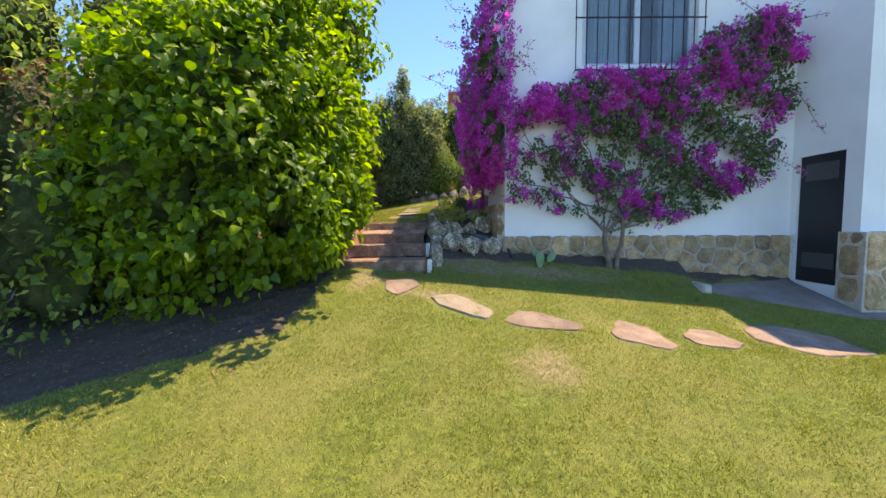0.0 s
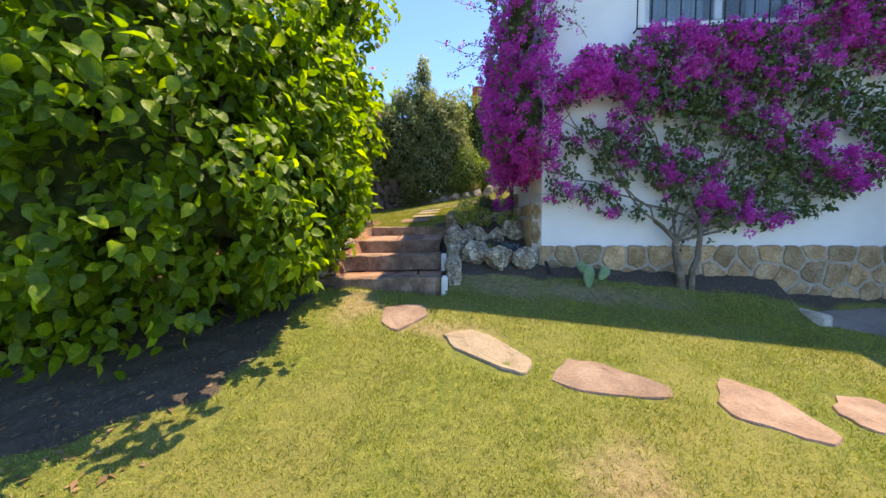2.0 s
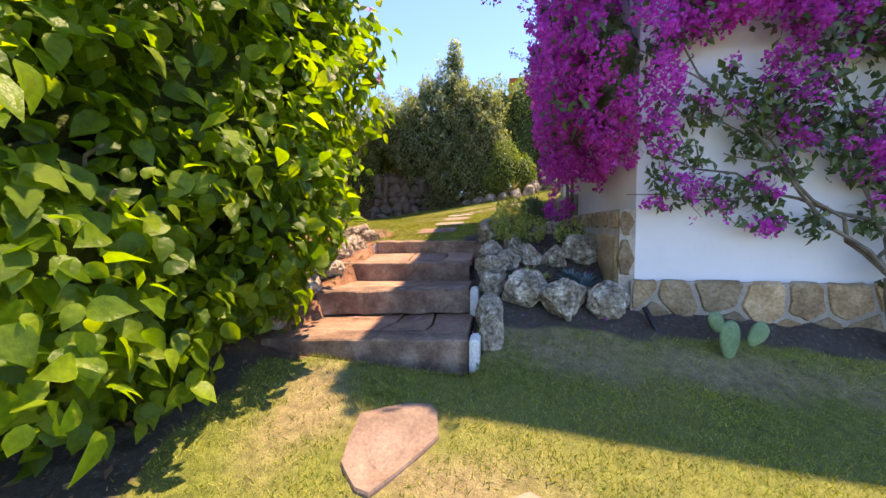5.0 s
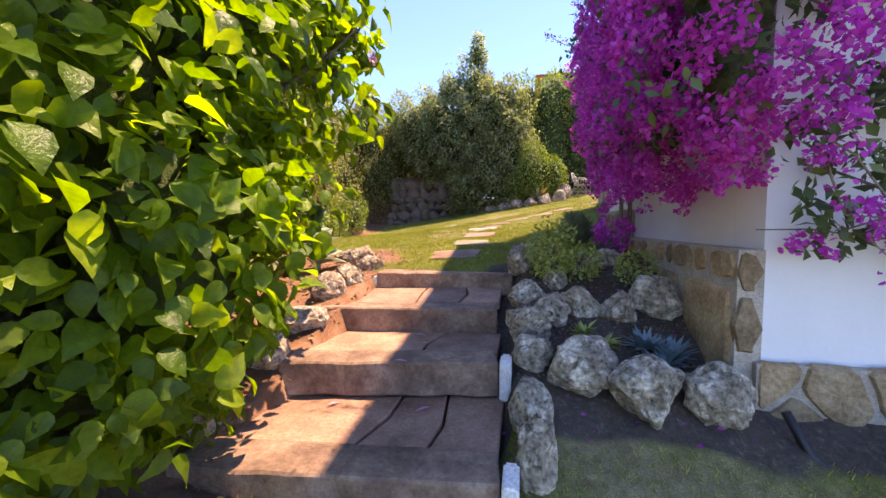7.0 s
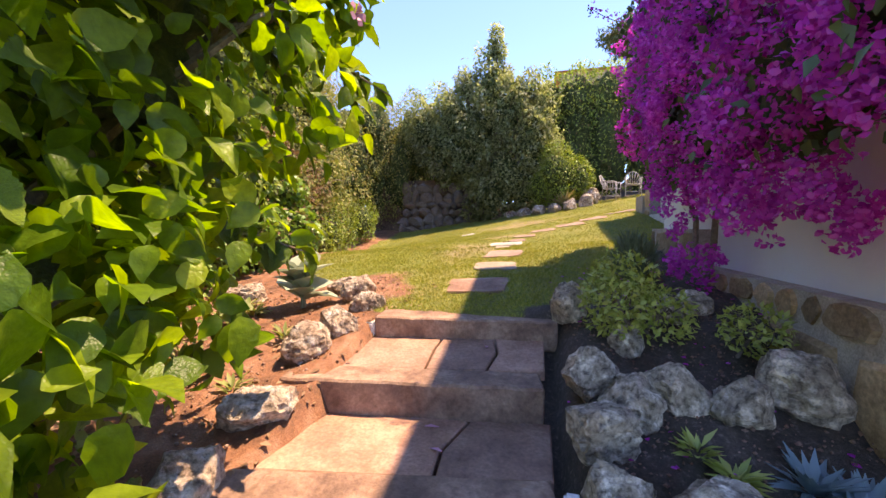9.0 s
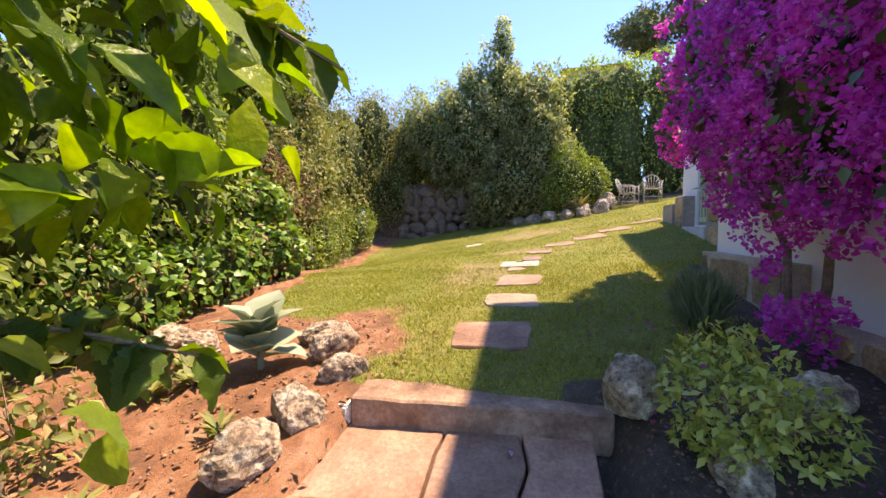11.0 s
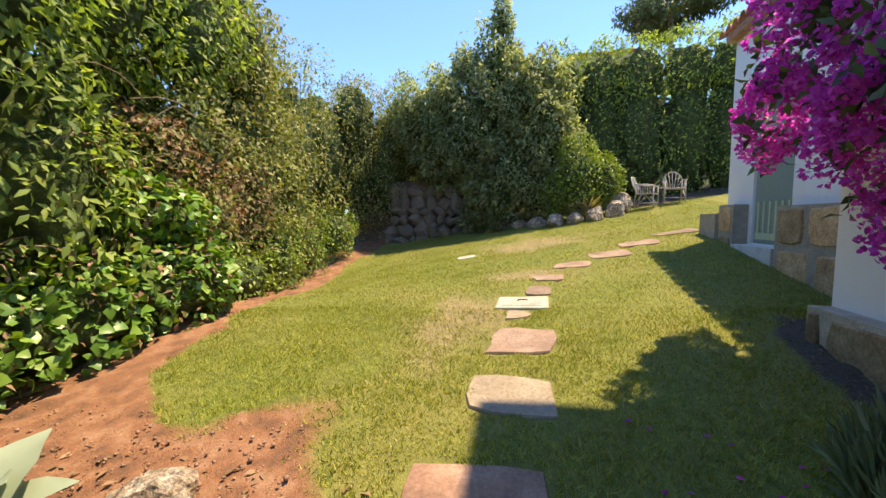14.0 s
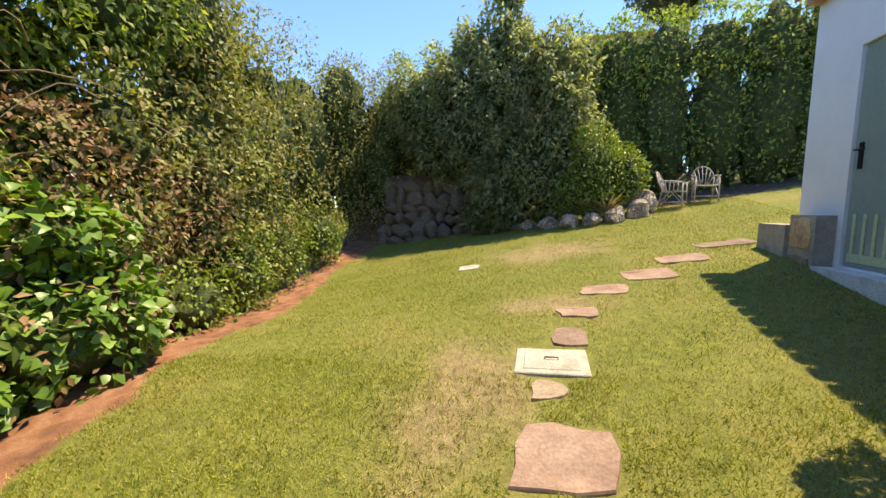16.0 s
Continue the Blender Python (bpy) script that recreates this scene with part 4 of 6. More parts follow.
def doors():
    d = empty("door_1", 6.2, DY0, DZ0, "closed black door with grey panels in a white wall", "door", kind="structure")
    bm = bmesh.new()
    solid(bm, 6.2, DY0 + 0.004, DZ0 + 0.004, 6.25, DY1 - 0.004, DZ1 - 0.004)
    bevel_all(bm, 0.004)
    leaf1 = part("door_leaf", bm, M_DARKDOOR, d)
    for z0, z1, lab in ((2.2, 2.48, "grey translucent upper panel"), (0.75, 1.0, "dark grey lower panel")):
        bm = bmesh.new()
        solid(bm, 6.19, DY0 + 0.12, z0, 6.199, DY1 - 0.1, z1)
        bevel_all(bm, 0.003)
        part("door_panel", bm, plain("door_panel_grey", rgb(0.06, 0.065, 0.07), 0.3), leaf1, lab)
    bm = bmesh.new()
    tube(bm, [(6.199, DY1 - 0.07, 1.55), (6.15, DY1 - 0.07, 1.55), (6.15, DY1 - 0.18, 1.55)], 0.01)
    part("door_handle", bm, M_IRON, leaf1)
    bm = bmesh.new()
    solid(bm, 6.14, DY1 + 0.002, 0.45, 6.171, DY1 + 0.06, 1.3)
    part("door_trim", bm, M_WHITEP, d)
    g = empty("door_2", GX, GY0, GZ0, "closed glossy sage green garden door", "door", kind="structure")
    bm = bmesh.new()
    solid(bm, GX + 0.03, GY0 + 0.004, GZ0 + 0.006, GX + 0.075, GY1 - 0.004, GZ1 - 0.004)
    bevel_all(bm, 0.004)
    leaf2 = part("door_leaf", bm, M_GREEN, g)
    bm = bmesh.new()
    solid(bm, GX + 0.018, GY1 - 0.11, 3.38, GX + 0.029, GY1 - 0.06, 3.62)
    bevel_all(bm, 0.003)
    tube(bm, [(GX + 0.02, GY1 - 0.085, 3.55), (GX - 0.03, GY1 - 0.085, 3.55), (GX - 0.035, GY1 - 0.2, 3.55)], 0.01)
    part("door_handle", bm, M_IRON, leaf2, "black lever handle with a long plate")
    # reflection in the glossy door, built as pale green strips
    bm = bmesh.new()
    for k in range(6):
        y = GY0 + 0.06 + k * 0.118
        solid(bm, GX + 0.018, y, GZ0 + 0.13, GX + 0.0295, y + 0.034, GZ0 + 0.5)
    solid(bm, GX + 0.018, GY0 + 0.04, GZ0 + 0.05, GX + 0.0295, GY1 - 0.06, GZ0 + 0.128)
    part("door_reflection", bm, plain("painted_door_reflection", rgb(0.5, 0.55, 0.33), 0.35), leaf2, "pale green strips painting a reflection low in the glossy door")


doors()


def patio():
    bm = bmesh.new()
    pts = [(4.25, 6.68), (4.25, 5.95), (6.4, 5.2), (12, 4.4), (12, 5.44), (6.09, 5.44), (6.09, 6.68)]
    zz = lambda x, y: 0.13 + 0.26 * (y - 5.2)
    t = [bm.verts.new((x, y, zz(x, y))) for x, y in pts]
    bm.faces.new(t)
    ex = bmesh.ops.extrude_face_region(bm, geom=bm.faces[:])
    for v in [g for g in ex["geom"] if isinstance(g, bmesh.types.BMVert)]:
        v.co.z -= 0.35
    bmesh.ops.recalc_face_normals(bm, faces=bm.faces[:])
    tagged(part("patio", bm, M_PATIO), "grey-brown concrete patio in front of the dark door", "patio", kind="structure")
    bm = bmesh.new()
    solid(bm, 4.1, 5.9, 0.05, 4.24, 6.685, 0.53)
    bmesh.ops.subdivide_edges(bm, edges=bm.edges[:], cuts=3, use_grid_fill=True)
    bmesh.ops.bevel(bm, geom=[e for e in bm.edges if e.calc_face_angle(0) > 1], offset=0.02, segments=2, affect="EDGES")
    tagged(part("kerb_wall", bm, M_MORTAR, None, "", True), "low rendered kerb wall at the patio's edge", "kerb wall", kind="structure")


patio()


# ---- rocks ----
GREY, OCHRE = "rough grey pitted limestone rock edging the bed", "ochre weathered limestone rock beside the steps"
for k, (x, y, a, b, c, tn) in enumerate([
        (-0.2, 8.16, 0.12, 0.11, 0.16, 10), (-0.14, 7.45, 0.14, 0.12, 0.13, 40), (0.03, 7.32, 0.14, 0.12, 0.14, 80), (0.26, 7.4, 0.15, 0.12, 0.13, 20), (0.52, 7.36, 0.14, 0.12, 0.13, 60),
        (0.79, 7.45, 0.19, 0.15, 0.16, 15), (-0.14, 7.12, 0.15, 0.14, 0.15, 70), (-0.1, 6.85, 0.12, 0.12, 0.13, 5), (0.2, 6.76, 0.23, 0.16, 0.16, 25), (0.5, 6.62, 0.2, 0.16, 0.19, 50),
        (0.86, 6.65, 0.17, 0.14, 0.17, 30), (-0.1, 6.12, 0.08, 0.08, 0.19, 0), (-0.12, 6.42, 0.1, 0.13, 0.15, 12), (0.12, 7.78, 0.1, 0.1, 0.1, 45), (0.4, 8.1, 0.13, 0.1, 0.11, 75), (0.62, 8.25, 0.12, 0.1, 0.1, 5)]):
    place_rock(x, y, a, b, c, k + 1, M_ROCK, GREY, tn)
for k, (x, y, a, b, c, tn) in enumerate([
        (-1.82, 6.98, 0.19, 0.13, 0.13, 30), (-1.92, 7.55, 0.15, 0.12, 0.14, 60), (-1.84, 7.86, 0.14, 0.11, 0.13, 10), (-1.8, 8.25, 0.14, 0.09, 0.11, 50), (-3.1, 8.45, 0.16, 0.12, 0.13, 15),
        (-1.82, 6.55, 0.12, 0.16, 0.14, 40), (-2.02, 8.55, 0.17, 0.1, 0.16, 70), (-2.25, 8.72, 0.16, 0.1, 0.12, 25), (-3.55, 8.6, 0.17, 0.13, 0.12, 5), (-1.85, 6.05, 0.12, 0.14, 0.13, 5)]):
    place_rock(x, y, a, b, c, k + 31, M_ROCKRED, OCHRE, tn)
for k, (x, y, a, b, c) in enumerate([(-1.75, 18.05, 0.2, 0.16, 0.17), (-1.3, 17.85, 0.22, 0.16, 0.17), (-0.85, 17.6, 0.24, 0.16, 0.18), (-0.4, 17.4, 0.24, 0.18, 0.2), (0.05, 17.3, 0.26, 0.18, 0.2), (0.5, 17.3, 0.26, 0.18, 0.22), (0.95, 17.45, 0.22, 0.18, 0.24), (1.15, 17.8, 0.25, 0.2, 0.3)]):
    place_rock(x, y, a, b, c, k + 61, M_ROCKRED, "pinkish boulder bordering the raised planting", 20 * k, 0.08, "back border boulders")


def dry_wall():
    """A dry-stone retaining wall, stone by stone."""
    w = empty("retaining_wall", -3.5, 18.3, 2.2, "brown dry-stone retaining wall in shade under the tree", "stone wall")
    rnd = random.Random(9)
    x = -5.6
    shared = [blob_rock(1, 1, 1, 90 + k, 0.3, 2) for k in range(5)]
    meshes = []
    for bm in shared:
        me = bpy.data.meshes.new("stone")
        bm.to_mesh(me)
        bm.free()
        me.materials.append(M_ROCKWALL)
        meshes.append(me)
    row = 0
    z = 2.0
    while z < 3.85:
        h = rnd.uniform(0.2, 0.4)
        x = -5.5 + rnd.uniform(0, 0.3)
        while x < -2.0:
            ln = rnd.uniform(0.2, 0.62)
            top = 3.95 if x < -3.1 else 3.95 - (x + 3.1) * 1.2
            if z + h < top + 0.1:
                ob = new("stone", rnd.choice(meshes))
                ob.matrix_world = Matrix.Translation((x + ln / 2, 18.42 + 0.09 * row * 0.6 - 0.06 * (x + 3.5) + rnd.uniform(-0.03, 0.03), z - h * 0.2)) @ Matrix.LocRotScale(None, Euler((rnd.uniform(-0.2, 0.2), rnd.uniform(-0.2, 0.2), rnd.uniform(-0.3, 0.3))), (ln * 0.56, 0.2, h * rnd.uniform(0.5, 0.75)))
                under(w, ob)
            x += ln
        z += h * 0.95
        row += 1
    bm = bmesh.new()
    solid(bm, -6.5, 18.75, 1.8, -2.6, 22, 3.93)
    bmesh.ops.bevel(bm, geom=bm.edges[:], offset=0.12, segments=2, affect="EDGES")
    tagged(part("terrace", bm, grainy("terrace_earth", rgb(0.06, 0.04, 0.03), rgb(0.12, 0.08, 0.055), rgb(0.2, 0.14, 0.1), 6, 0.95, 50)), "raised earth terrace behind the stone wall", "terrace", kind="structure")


dry_wall()


# ---- rattan chairs ----
def rattan_chair():
    c = empty("rattan_chair", 0, 0, 0, "weathered grey rattan armchair standing on the lawn", "chair", "rattan chairs")

    def rod(name, pts, r=0.013, label=""):
        bm = bmesh.new()
        tube(bm, pts, r)
        part(name, bm, M_RATTAN, c, label, True)

    for sx in (-1, 1):
        rod("leg", [(sx * 0.25, -0.25, 0), (sx * 0.24, -0.24, 0.62)], 0.016)
        rod("leg", [(sx * 0.22, 0.28, 0), (sx * 0.22, 0.2, 0.42), (sx * 0.24, 0.24, 0.66)], 0.016)
        rod("armrest", [(sx * 0.24, -0.26, 0.62), (sx * 0.29, -0.1, 0.65), (sx * 0.27, 0.12, 0.66), (sx * 0.24, 0.25, 0.68)], 0.017)
        rod("brace", [(sx * 0.25, -0.25, 0.12), (sx * 0.22, 0.0, 0.4)], 0.01)
        rod("brace", [(sx * 0.22, 0.27, 0.12), (sx * 0.22, 0.02, 0.4)], 0.01)
        rod("stretcher", [(sx * 0.25, -0.25, 0.15), (sx * 0.22, 0.27, 0.15)], 0.01)
        for k in range(4):
            y = -0.14 + k * 0.09
            rod("arm_spindle", [(sx * 0.23, y, 0.41), (sx * 0.28, y, 0.655)], 0.008)
    arch = [(0.24 * math.cos(math.pi * k / 12) * (1 + 0.12 * math.sin(math.pi * k / 12)), 0.25 + 0.13 * math.sin(math.pi * k / 12), 0.55 + 0.36 * math.sin(math.pi * k / 12)) for k in range(13)]
    rod("back_hoop", arch, 0.016)
    for k in range(7):
        a = math.pi * (k + 1) / 8
        p = (0.26 * math.cos(a), 0.25 + 0.13 * math.sin(a), 0.55 + 0.36 * math.sin(a))
        rod("back_spindle", [(0.12 * math.cos(a), 0.22, 0.42), p], 0.009)
    rod("front_rail", [(-0.25, -0.25, 0.4), (0.25, -0.25, 0.4)], 0.014)
    rod("stretcher", [(-0.25, -0.25, 0.15), (0.25, -0.25, 0.15)], 0.01)
    bm = bmesh.new()
    for k in range(16):
        y = -0.24 + k * 0.03
        tube(bm, [(-0.24, y, 0.41), (0, y, 0.4), (0.24, y, 0.41)], 0.014, None, 5)
    part("seat", bm, M_RATTAN, c, "woven rattan seat", True)
    return c


_chair = rattan_chair()
_chair.scale = (0.86, 0.86, 0.86)
copy_thing(_chair, pose(2.36, 18.0, gz(2.36, 18.0), 0, 0, -8))
tagged(copy_thing(_chair, pose(-3.9, 18.98, 3.93, 0, 0, 70)), "old rattan armchair on the terrace above the wall")
_chair.matrix_basis = pose(1.72, 17.85, gz(1.72, 17.85), 0, 0, 62) @ Matrix.Scale(0.86, 4)


# ---- shrubs, hedges, trees ----
def shrub(name, label, category, base, lumps, layers, group="", wood=M_BARK, trunk=0.05, seed=1, boughs=True, core=None, own_feet=True):
    """A woody plant: crooked stems from its foot to every lump, and layers of leaves."""
    t = empty(name, base[0], base[1], gz(*base), label, category, group)
    rnd = random.Random(seed)
    if boughs:
        bm = bmesh.new()
        z0 = gz(*base) - 0.1
        for l in lumps:
            foot = (base[0] + rnd.uniform(-0.12, 0.12), base[1] + rnd.uniform(-0.12, 0.12), z0)
            if own_feet and abs(l[1] - base[1]) > 1.5:
                foot = (l[0], l[1], gz(l[0], l[1]) - 0.1)
            c = Vector(l[:3])
            tube(bm, bent(foot, c, 5, 0.07, rnd), trunk, trunk * 0.4)
            for _ in range(7):
                d = Vector((rnd.gauss(0, 1), rnd.gauss(0, 1), rnd.gauss(0.3, 1))).normalized()
                e = c + Vector((d.x * l[3], d.y * l[4], d.z * l[5])) * 0.85
                tube(bm, bent(c.lerp(Vector(foot), 0.3 * rnd.random()), e, 4, 0.06, rnd), trunk * 0.35, trunk * 0.1, 4)
        part("trunk", bm, wood, t)
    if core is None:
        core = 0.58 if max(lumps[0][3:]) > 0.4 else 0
    # added dark shells stand for the shade between the leaves
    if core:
        shade_shells(lumps, core, t, seed)
    for i, (nm, count, size, tpl, mat, kw) in enumerate(layers):
        use = kw.pop("lumps", lumps)
        foliage(nm, use, count, size, tpl, mat, t, seed=seed * 7 + i, **kw)
    return t


HIB = [(-2.25, 4.35, 1.95, 0.95, 1.05, 1.1), (-1.95, 5.35, 2.45, 0.8, 1.0, 1.4), (-2.3, 5.0, 3.3, 1.05, 1.2, 1.1), (-1.95, 6.3, 3.1, 0.76, 0.65, 1.3), (-2.95, 3.9, 2.0, 0.8, 0.7, 1.3), (-2.4, 4.1, 2.9, 0.9, 0.8, 0.9), (-1.55, 6.95, 3.4, 0.38, 0.3, 0.25), (-1.7, 6.4, 4.5, 0.62, 0.6, 0.85), (-2.3, 5.0, 4.6, 0.8, 0.9, 0.8), (-1.75, 4.5, 1.75, 0.5, 0.6, 0.6), (-1.5, 5.6, 1.95, 0.42, 0.55, 0.6), (-1.85, 4.75, 1.4, 0.45, 0.55, 0.48), (-1.75, 5.5, 1.5, 0.4, 0.5, 0.48)]
hibiscus = shrub("hibiscus_bush", "tall bright green hibiscus bush overhanging the steps", "bush", (-2.2, 5.0), HIB,
      [("foliage", 20500, 0.105, OVATE, M_HIB, dict(deep=0.36, rough=0.42, freq=4.2, droop=0.45))], seed=3, core=0.5, own_feet=False)


def hibiscus_singles():
    """The leaves that hang out over the walk, and a few pale pink blooms, piece by piece."""
    v, t = TOOTHED
    me = bpy.data.meshes.new("leaf")
    me.from_pydata(v.tolist(), [], t.tolist())
    me.materials.append(M_HIB_ONE)
    me.shade_smooth()
    P, O = crown_points(HIB, 16000, 0.1, 0.36, 21, 4.2)
    ok = (P[:, 0] > -1.75) & (P[:, 1] > 3.4) & (P[:, 1] < 7.3) & (P[:, 2] < 3.4)
    P, O = P[ok][:290], O[ok][:290]
    rnd = random.Random(77)
    for p, o in zip(P, O):
        a = (Vector(o) * 0.8 + Vector((rnd.gauss(0, 0.6), rnd.gauss(0, 0.6), rnd.gauss(-0.3, 0.5)))).normalized()
        n = Vector(o) + Vector((rnd.gauss(0, 0.4), rnd.gauss(0, 0.4), 1.0))
        n = (n - n.dot(a) * a).normalized()
        b = a.cross(n)
        s = rnd.uniform(0.08, 0.13)
        ob = new("leaf", me)
        ob.matrix_world = Matrix(((b.x * s, a.x * s, n.x * s, p[0] + o[0] * 0.03), (b.y * s, a.y * s, n.y * s, p[1] + o[1] * 0.03), (b.z * s, a.z * s, n.z * s, p[2] + o[2] * 0.03), (0, 0, 0, 1)))
        under(hibiscus, ob)
    for line in ([(-1.95, 6.7, 3.4), (-1.6, 6.85, 3.17), (-1.32, 6.95, 2.97), (-1.08, 7.0, 2.82)], [(-2.0, 6.5, 2.35), (-1.75, 6.85, 2.2), (-1.55, 7.02, 2.1)], [(-1.95, 6.7, 3.35), (-1.85, 7.05, 3.2), (-1.78, 7.25, 3.05)]):
        bm = bmesh.new()
        tube(bm, line, 0.012, 0.004, 5)
        part("branch", bm, M_TWIG, hibiscus)
        for _ in range(34):
            f = rnd.random() * (len(line) - 1.001)
            p = Vector(line[int(f)]).lerp(Vector(line[int(f) + 1]), f - int(f))
            a = Vector((rnd.gauss(0.2, 0.7), rnd.gauss(0.2, 0.6), rnd.gauss(-0.35, 0.35))).normalized()
            n = Vector((rnd.gauss(0, 0.4), rnd.gauss(-0.2, 0.4), 1.0))
            n = (n - n.dot(a) * a).normalized()
            b = a.cross(n)
            s = rnd.uniform(0.1, 0.17)
            ob = new("leaf", me)
            ob.matrix_world = Matrix(((b.x * s, a.x * s, n.x * s, p[0]), (b.y * s, a.y * s, n.y * s, p[1]), (b.z * s, a.z * s, n.z * s, p[2]), (0, 0, 0, 1)))
            under(hibiscus, ob)
    bm = bmesh.new()
    c = bm.verts.new((0, 0, 0))
    for k in range(5):
        q = [bm.verts.new((math.cos(a) * r, math.sin(a) * r, h)) for a, r, h in ((k * 1.2566 - 0.5, 0.6, 0.35), (k * 1.2566 - 0.3, 1.0, 0.3), (k * 1.2566 + 0.3, 1.0, 0.36), (k * 1.2566 + 0.5, 0.6, 0.4))]
        bm.faces.new((c, *q))
    tube(bm, [(0, 0, 0), (0, 0.05, 0.9)], 0.07, 0.03, 5)
    fm = bpy.data.meshes.new("flower")
    bm.to_mesh(fm)
    bm.free()
    fm.materials.append(M_PINKFL)
    for x, y, z, rx, rz in ((-1.15, 6.6, 4.0, 60, 60), (-1.2, 6.9, 3.6, 80, 100), (-1.35, 7.1, 3.9, 50, 20), (-1.3, 6.3, 4.2, 70, 80), (-1.25, 7.0, 3.2, 90, 75)):
        ob = new("flower", fm)
        ob.matrix_world = pose(x, y, z, rx, 0, rz) @ Matrix.Scale(0.055, 4)
        under(hibiscus, ob)
        ob["label"] = "pale pink hibiscus bloom"


hibiscus_singles()
# darker shrubs beyond it
DARK = [(-4.3, 4.3, 2.0, 1.0, 1.0, 2.0), (-5.2, 3.2, 2.2, 1.0, 1.2, 2.2), (-4.4, 5.8, 3.4, 1.2, 1.2, 2.6), (-5.9, 4.6, 4.2, 1.6, 1.6, 2.4), (-3.9, 7.0, 2.6, 0.9, 0.9, 1.5), (-3.9, 3.8, 1.3, 0.75, 0.7, 1.2), (-3.3, 4.4, 1.2, 0.6, 0.6, 1.1), (-4.6, 3.0, 1.4, 0.8, 0.7, 1.4)]
shrub("hedge_shrub", "dense dark green garden hedge with dried patches", "hedge", (-4.6, 4.6), DARK,
      [("foliage", 17000, 0.085, SIMPLE, M_HEDGE, dict(deep=0.3, rough=0.2)),
       ("dry_foliage", 1600, 0.06, SIMPLE, M_DRYLEAF, dict(deep=0.1, lumps=[(-4.0, 4.3, 2.75, 0.75, 0.8, 0.55)]))], seed=5)
HA = [(-4.75, 8.2, 2.9, 0.95, 1.1, 1.7), (-5.0, 9.7, 3.1, 0.95, 1.0, 1.8), (-4.75, 9.2, 4.6, 0.95, 1.1, 1.2), (-5.4, 8.2, 5.2, 1.2, 1.4, 1.6), (-5.2, 10.5, 5.0, 0.75, 0.8, 1.2), (-5.3, 11.7, 5.4, 0.75, 0.8, 1.4), (-5.5, 10.7, 3.4, 0.7, 1.0, 1.3)]
shrub("hedge_shrub", "tall glossy green hedge shrub beside the lawn", "hedge", (-4.9, 9.2), HA,
      [("foliage", 27000, 0.095, LANCE, M_HEDGE, dict(deep=0.35, rough=0.22, spread=0.5)),], "hedge plants", seed=7)
HB = [(-4.95, 11.0, 2.7, 0.75, 0.8, 1.1), (-5.1, 11.5, 3.6, 0.65, 0.65, 0.9), (-5.8, 11.3, 4.2, 0.8, 0.7, 1.2)]
shrub("hedge_shrub", "half-dead hedge shrub with brown dry twigs", "hedge", (-5.0, 11.1), HB,
      [("foliage", 7500, 0.07, SIMPLE, M_MIXED, dict(deep=0.4, rough=0.3)),
       ("dry_foliage", 2400, 0.06, SIMPLE, M_DRYLEAF, dict(deep=0.4, rough=0.3, lumps=[(-4.85, 10.8, 3.5, 0.6, 0.6, 0.5), (-4.9, 11.4, 2.9, 0.6, 0.5, 0.7)]))], "hedge plants", M_TWIG, 0.03, 9, True, 0.5)

def dead_twigs():
    """A tangle of bare dry twigs along the half-dead stretch of hedge."""
    t = empty("dead_branches", -4.6, 11.2, gz(-4.6, 11.2), "tangle of bare dry branches hanging in the hedge", "branches", "hedge plants")
    rnd = random.Random(130)
    for _ in range(110):
        x, y, z = -4.75 + rnd.uniform(-0.35, 0.35), rnd.uniform(8.4, 13.2), rnd.uniform(2.0, 4.2)
        x -= 0.45 * max(0, y - 11.5)
        a, l = rnd.uniform(-1.3, 1.3), rnd.uniform(0.35, 0.95)
        s = Vector((x, y, z))
        e = s + Vector((0.45 * math.cos(a) * l, math.sin(a) * l, rnd.uniform(-0.45, 0.25) * l))
        m = s.lerp(e, 0.5) + Vector((0.05, 0, rnd.uniform(0.02, 0.16)))
        bm = bmesh.new()
        tube(bm, [s, s.lerp(m, 0.6) + Vector((0, 0, 0.03)), m, m.lerp(e, 0.5) + Vector((0, 0, 0.03)), e], rnd.uniform(0.005, 0.011), 0.003, 4)
        part("twig", bm, M_TWIG, t)


dead_twigs()
HC = [(-5.5, 12.6, 3.4, 0.85, 0.85, 1.9), (-5.7, 12.9, 5.3, 0.85, 0.85, 1.6), (-5.9, 13.9, 3.6, 0.85, 0.9, 2.1), (-6.1, 13.9, 5.2, 0.7, 0.7, 1.2)]
shrub("hedge_shrub", "tall upright hedge shrub with twiggy gaps", "hedge", (-5.6, 13.0), HC,
      [("foliage", 19000, 0.08, SIMPLE, M_MIXED, dict(deep=0.4, rough=0.28)),
       ("dry_foliage", 1500, 0.07, NARROW, M_DRYLEAF, dict(deep=0.5, lumps=[(-5.2, 12.3, 3.0, 0.6, 0.5, 1.0)]))], "hedge plants", M_TWIG, 0.03, 11)
HD = [(-6.3, 15.1, 4.1, 0.95, 1.1, 2.5), (-6.5, 16.6, 4.4, 1.0, 1.2, 2.6), (-6.3, 18.2, 4.7, 1.0, 1.0, 2.6), (-5.3, 19.6, 5.2, 1.0, 0.8, 2.2), (-5.6, 18.9, 4.4, 0.8, 0.8, 2.4), (-5.9, 17.6, 5.6, 0.8, 1.0, 1.4), (-6.4, 19.2, 3.4, 1.0, 0.9, 1.7), (-6.9, 17.6, 3.4, 0.8, 1.2, 1.6)]
shrub("hedge_shrub", "grey-green hedge running along the lawn's edge", "hedge", (-6.4, 16.4), HD,
      [("foliage", 19000, 0.08, SIMPLE, M_MIXED, dict(deep=0.35, rough=0.22)),], "hedge plants", seed=13)
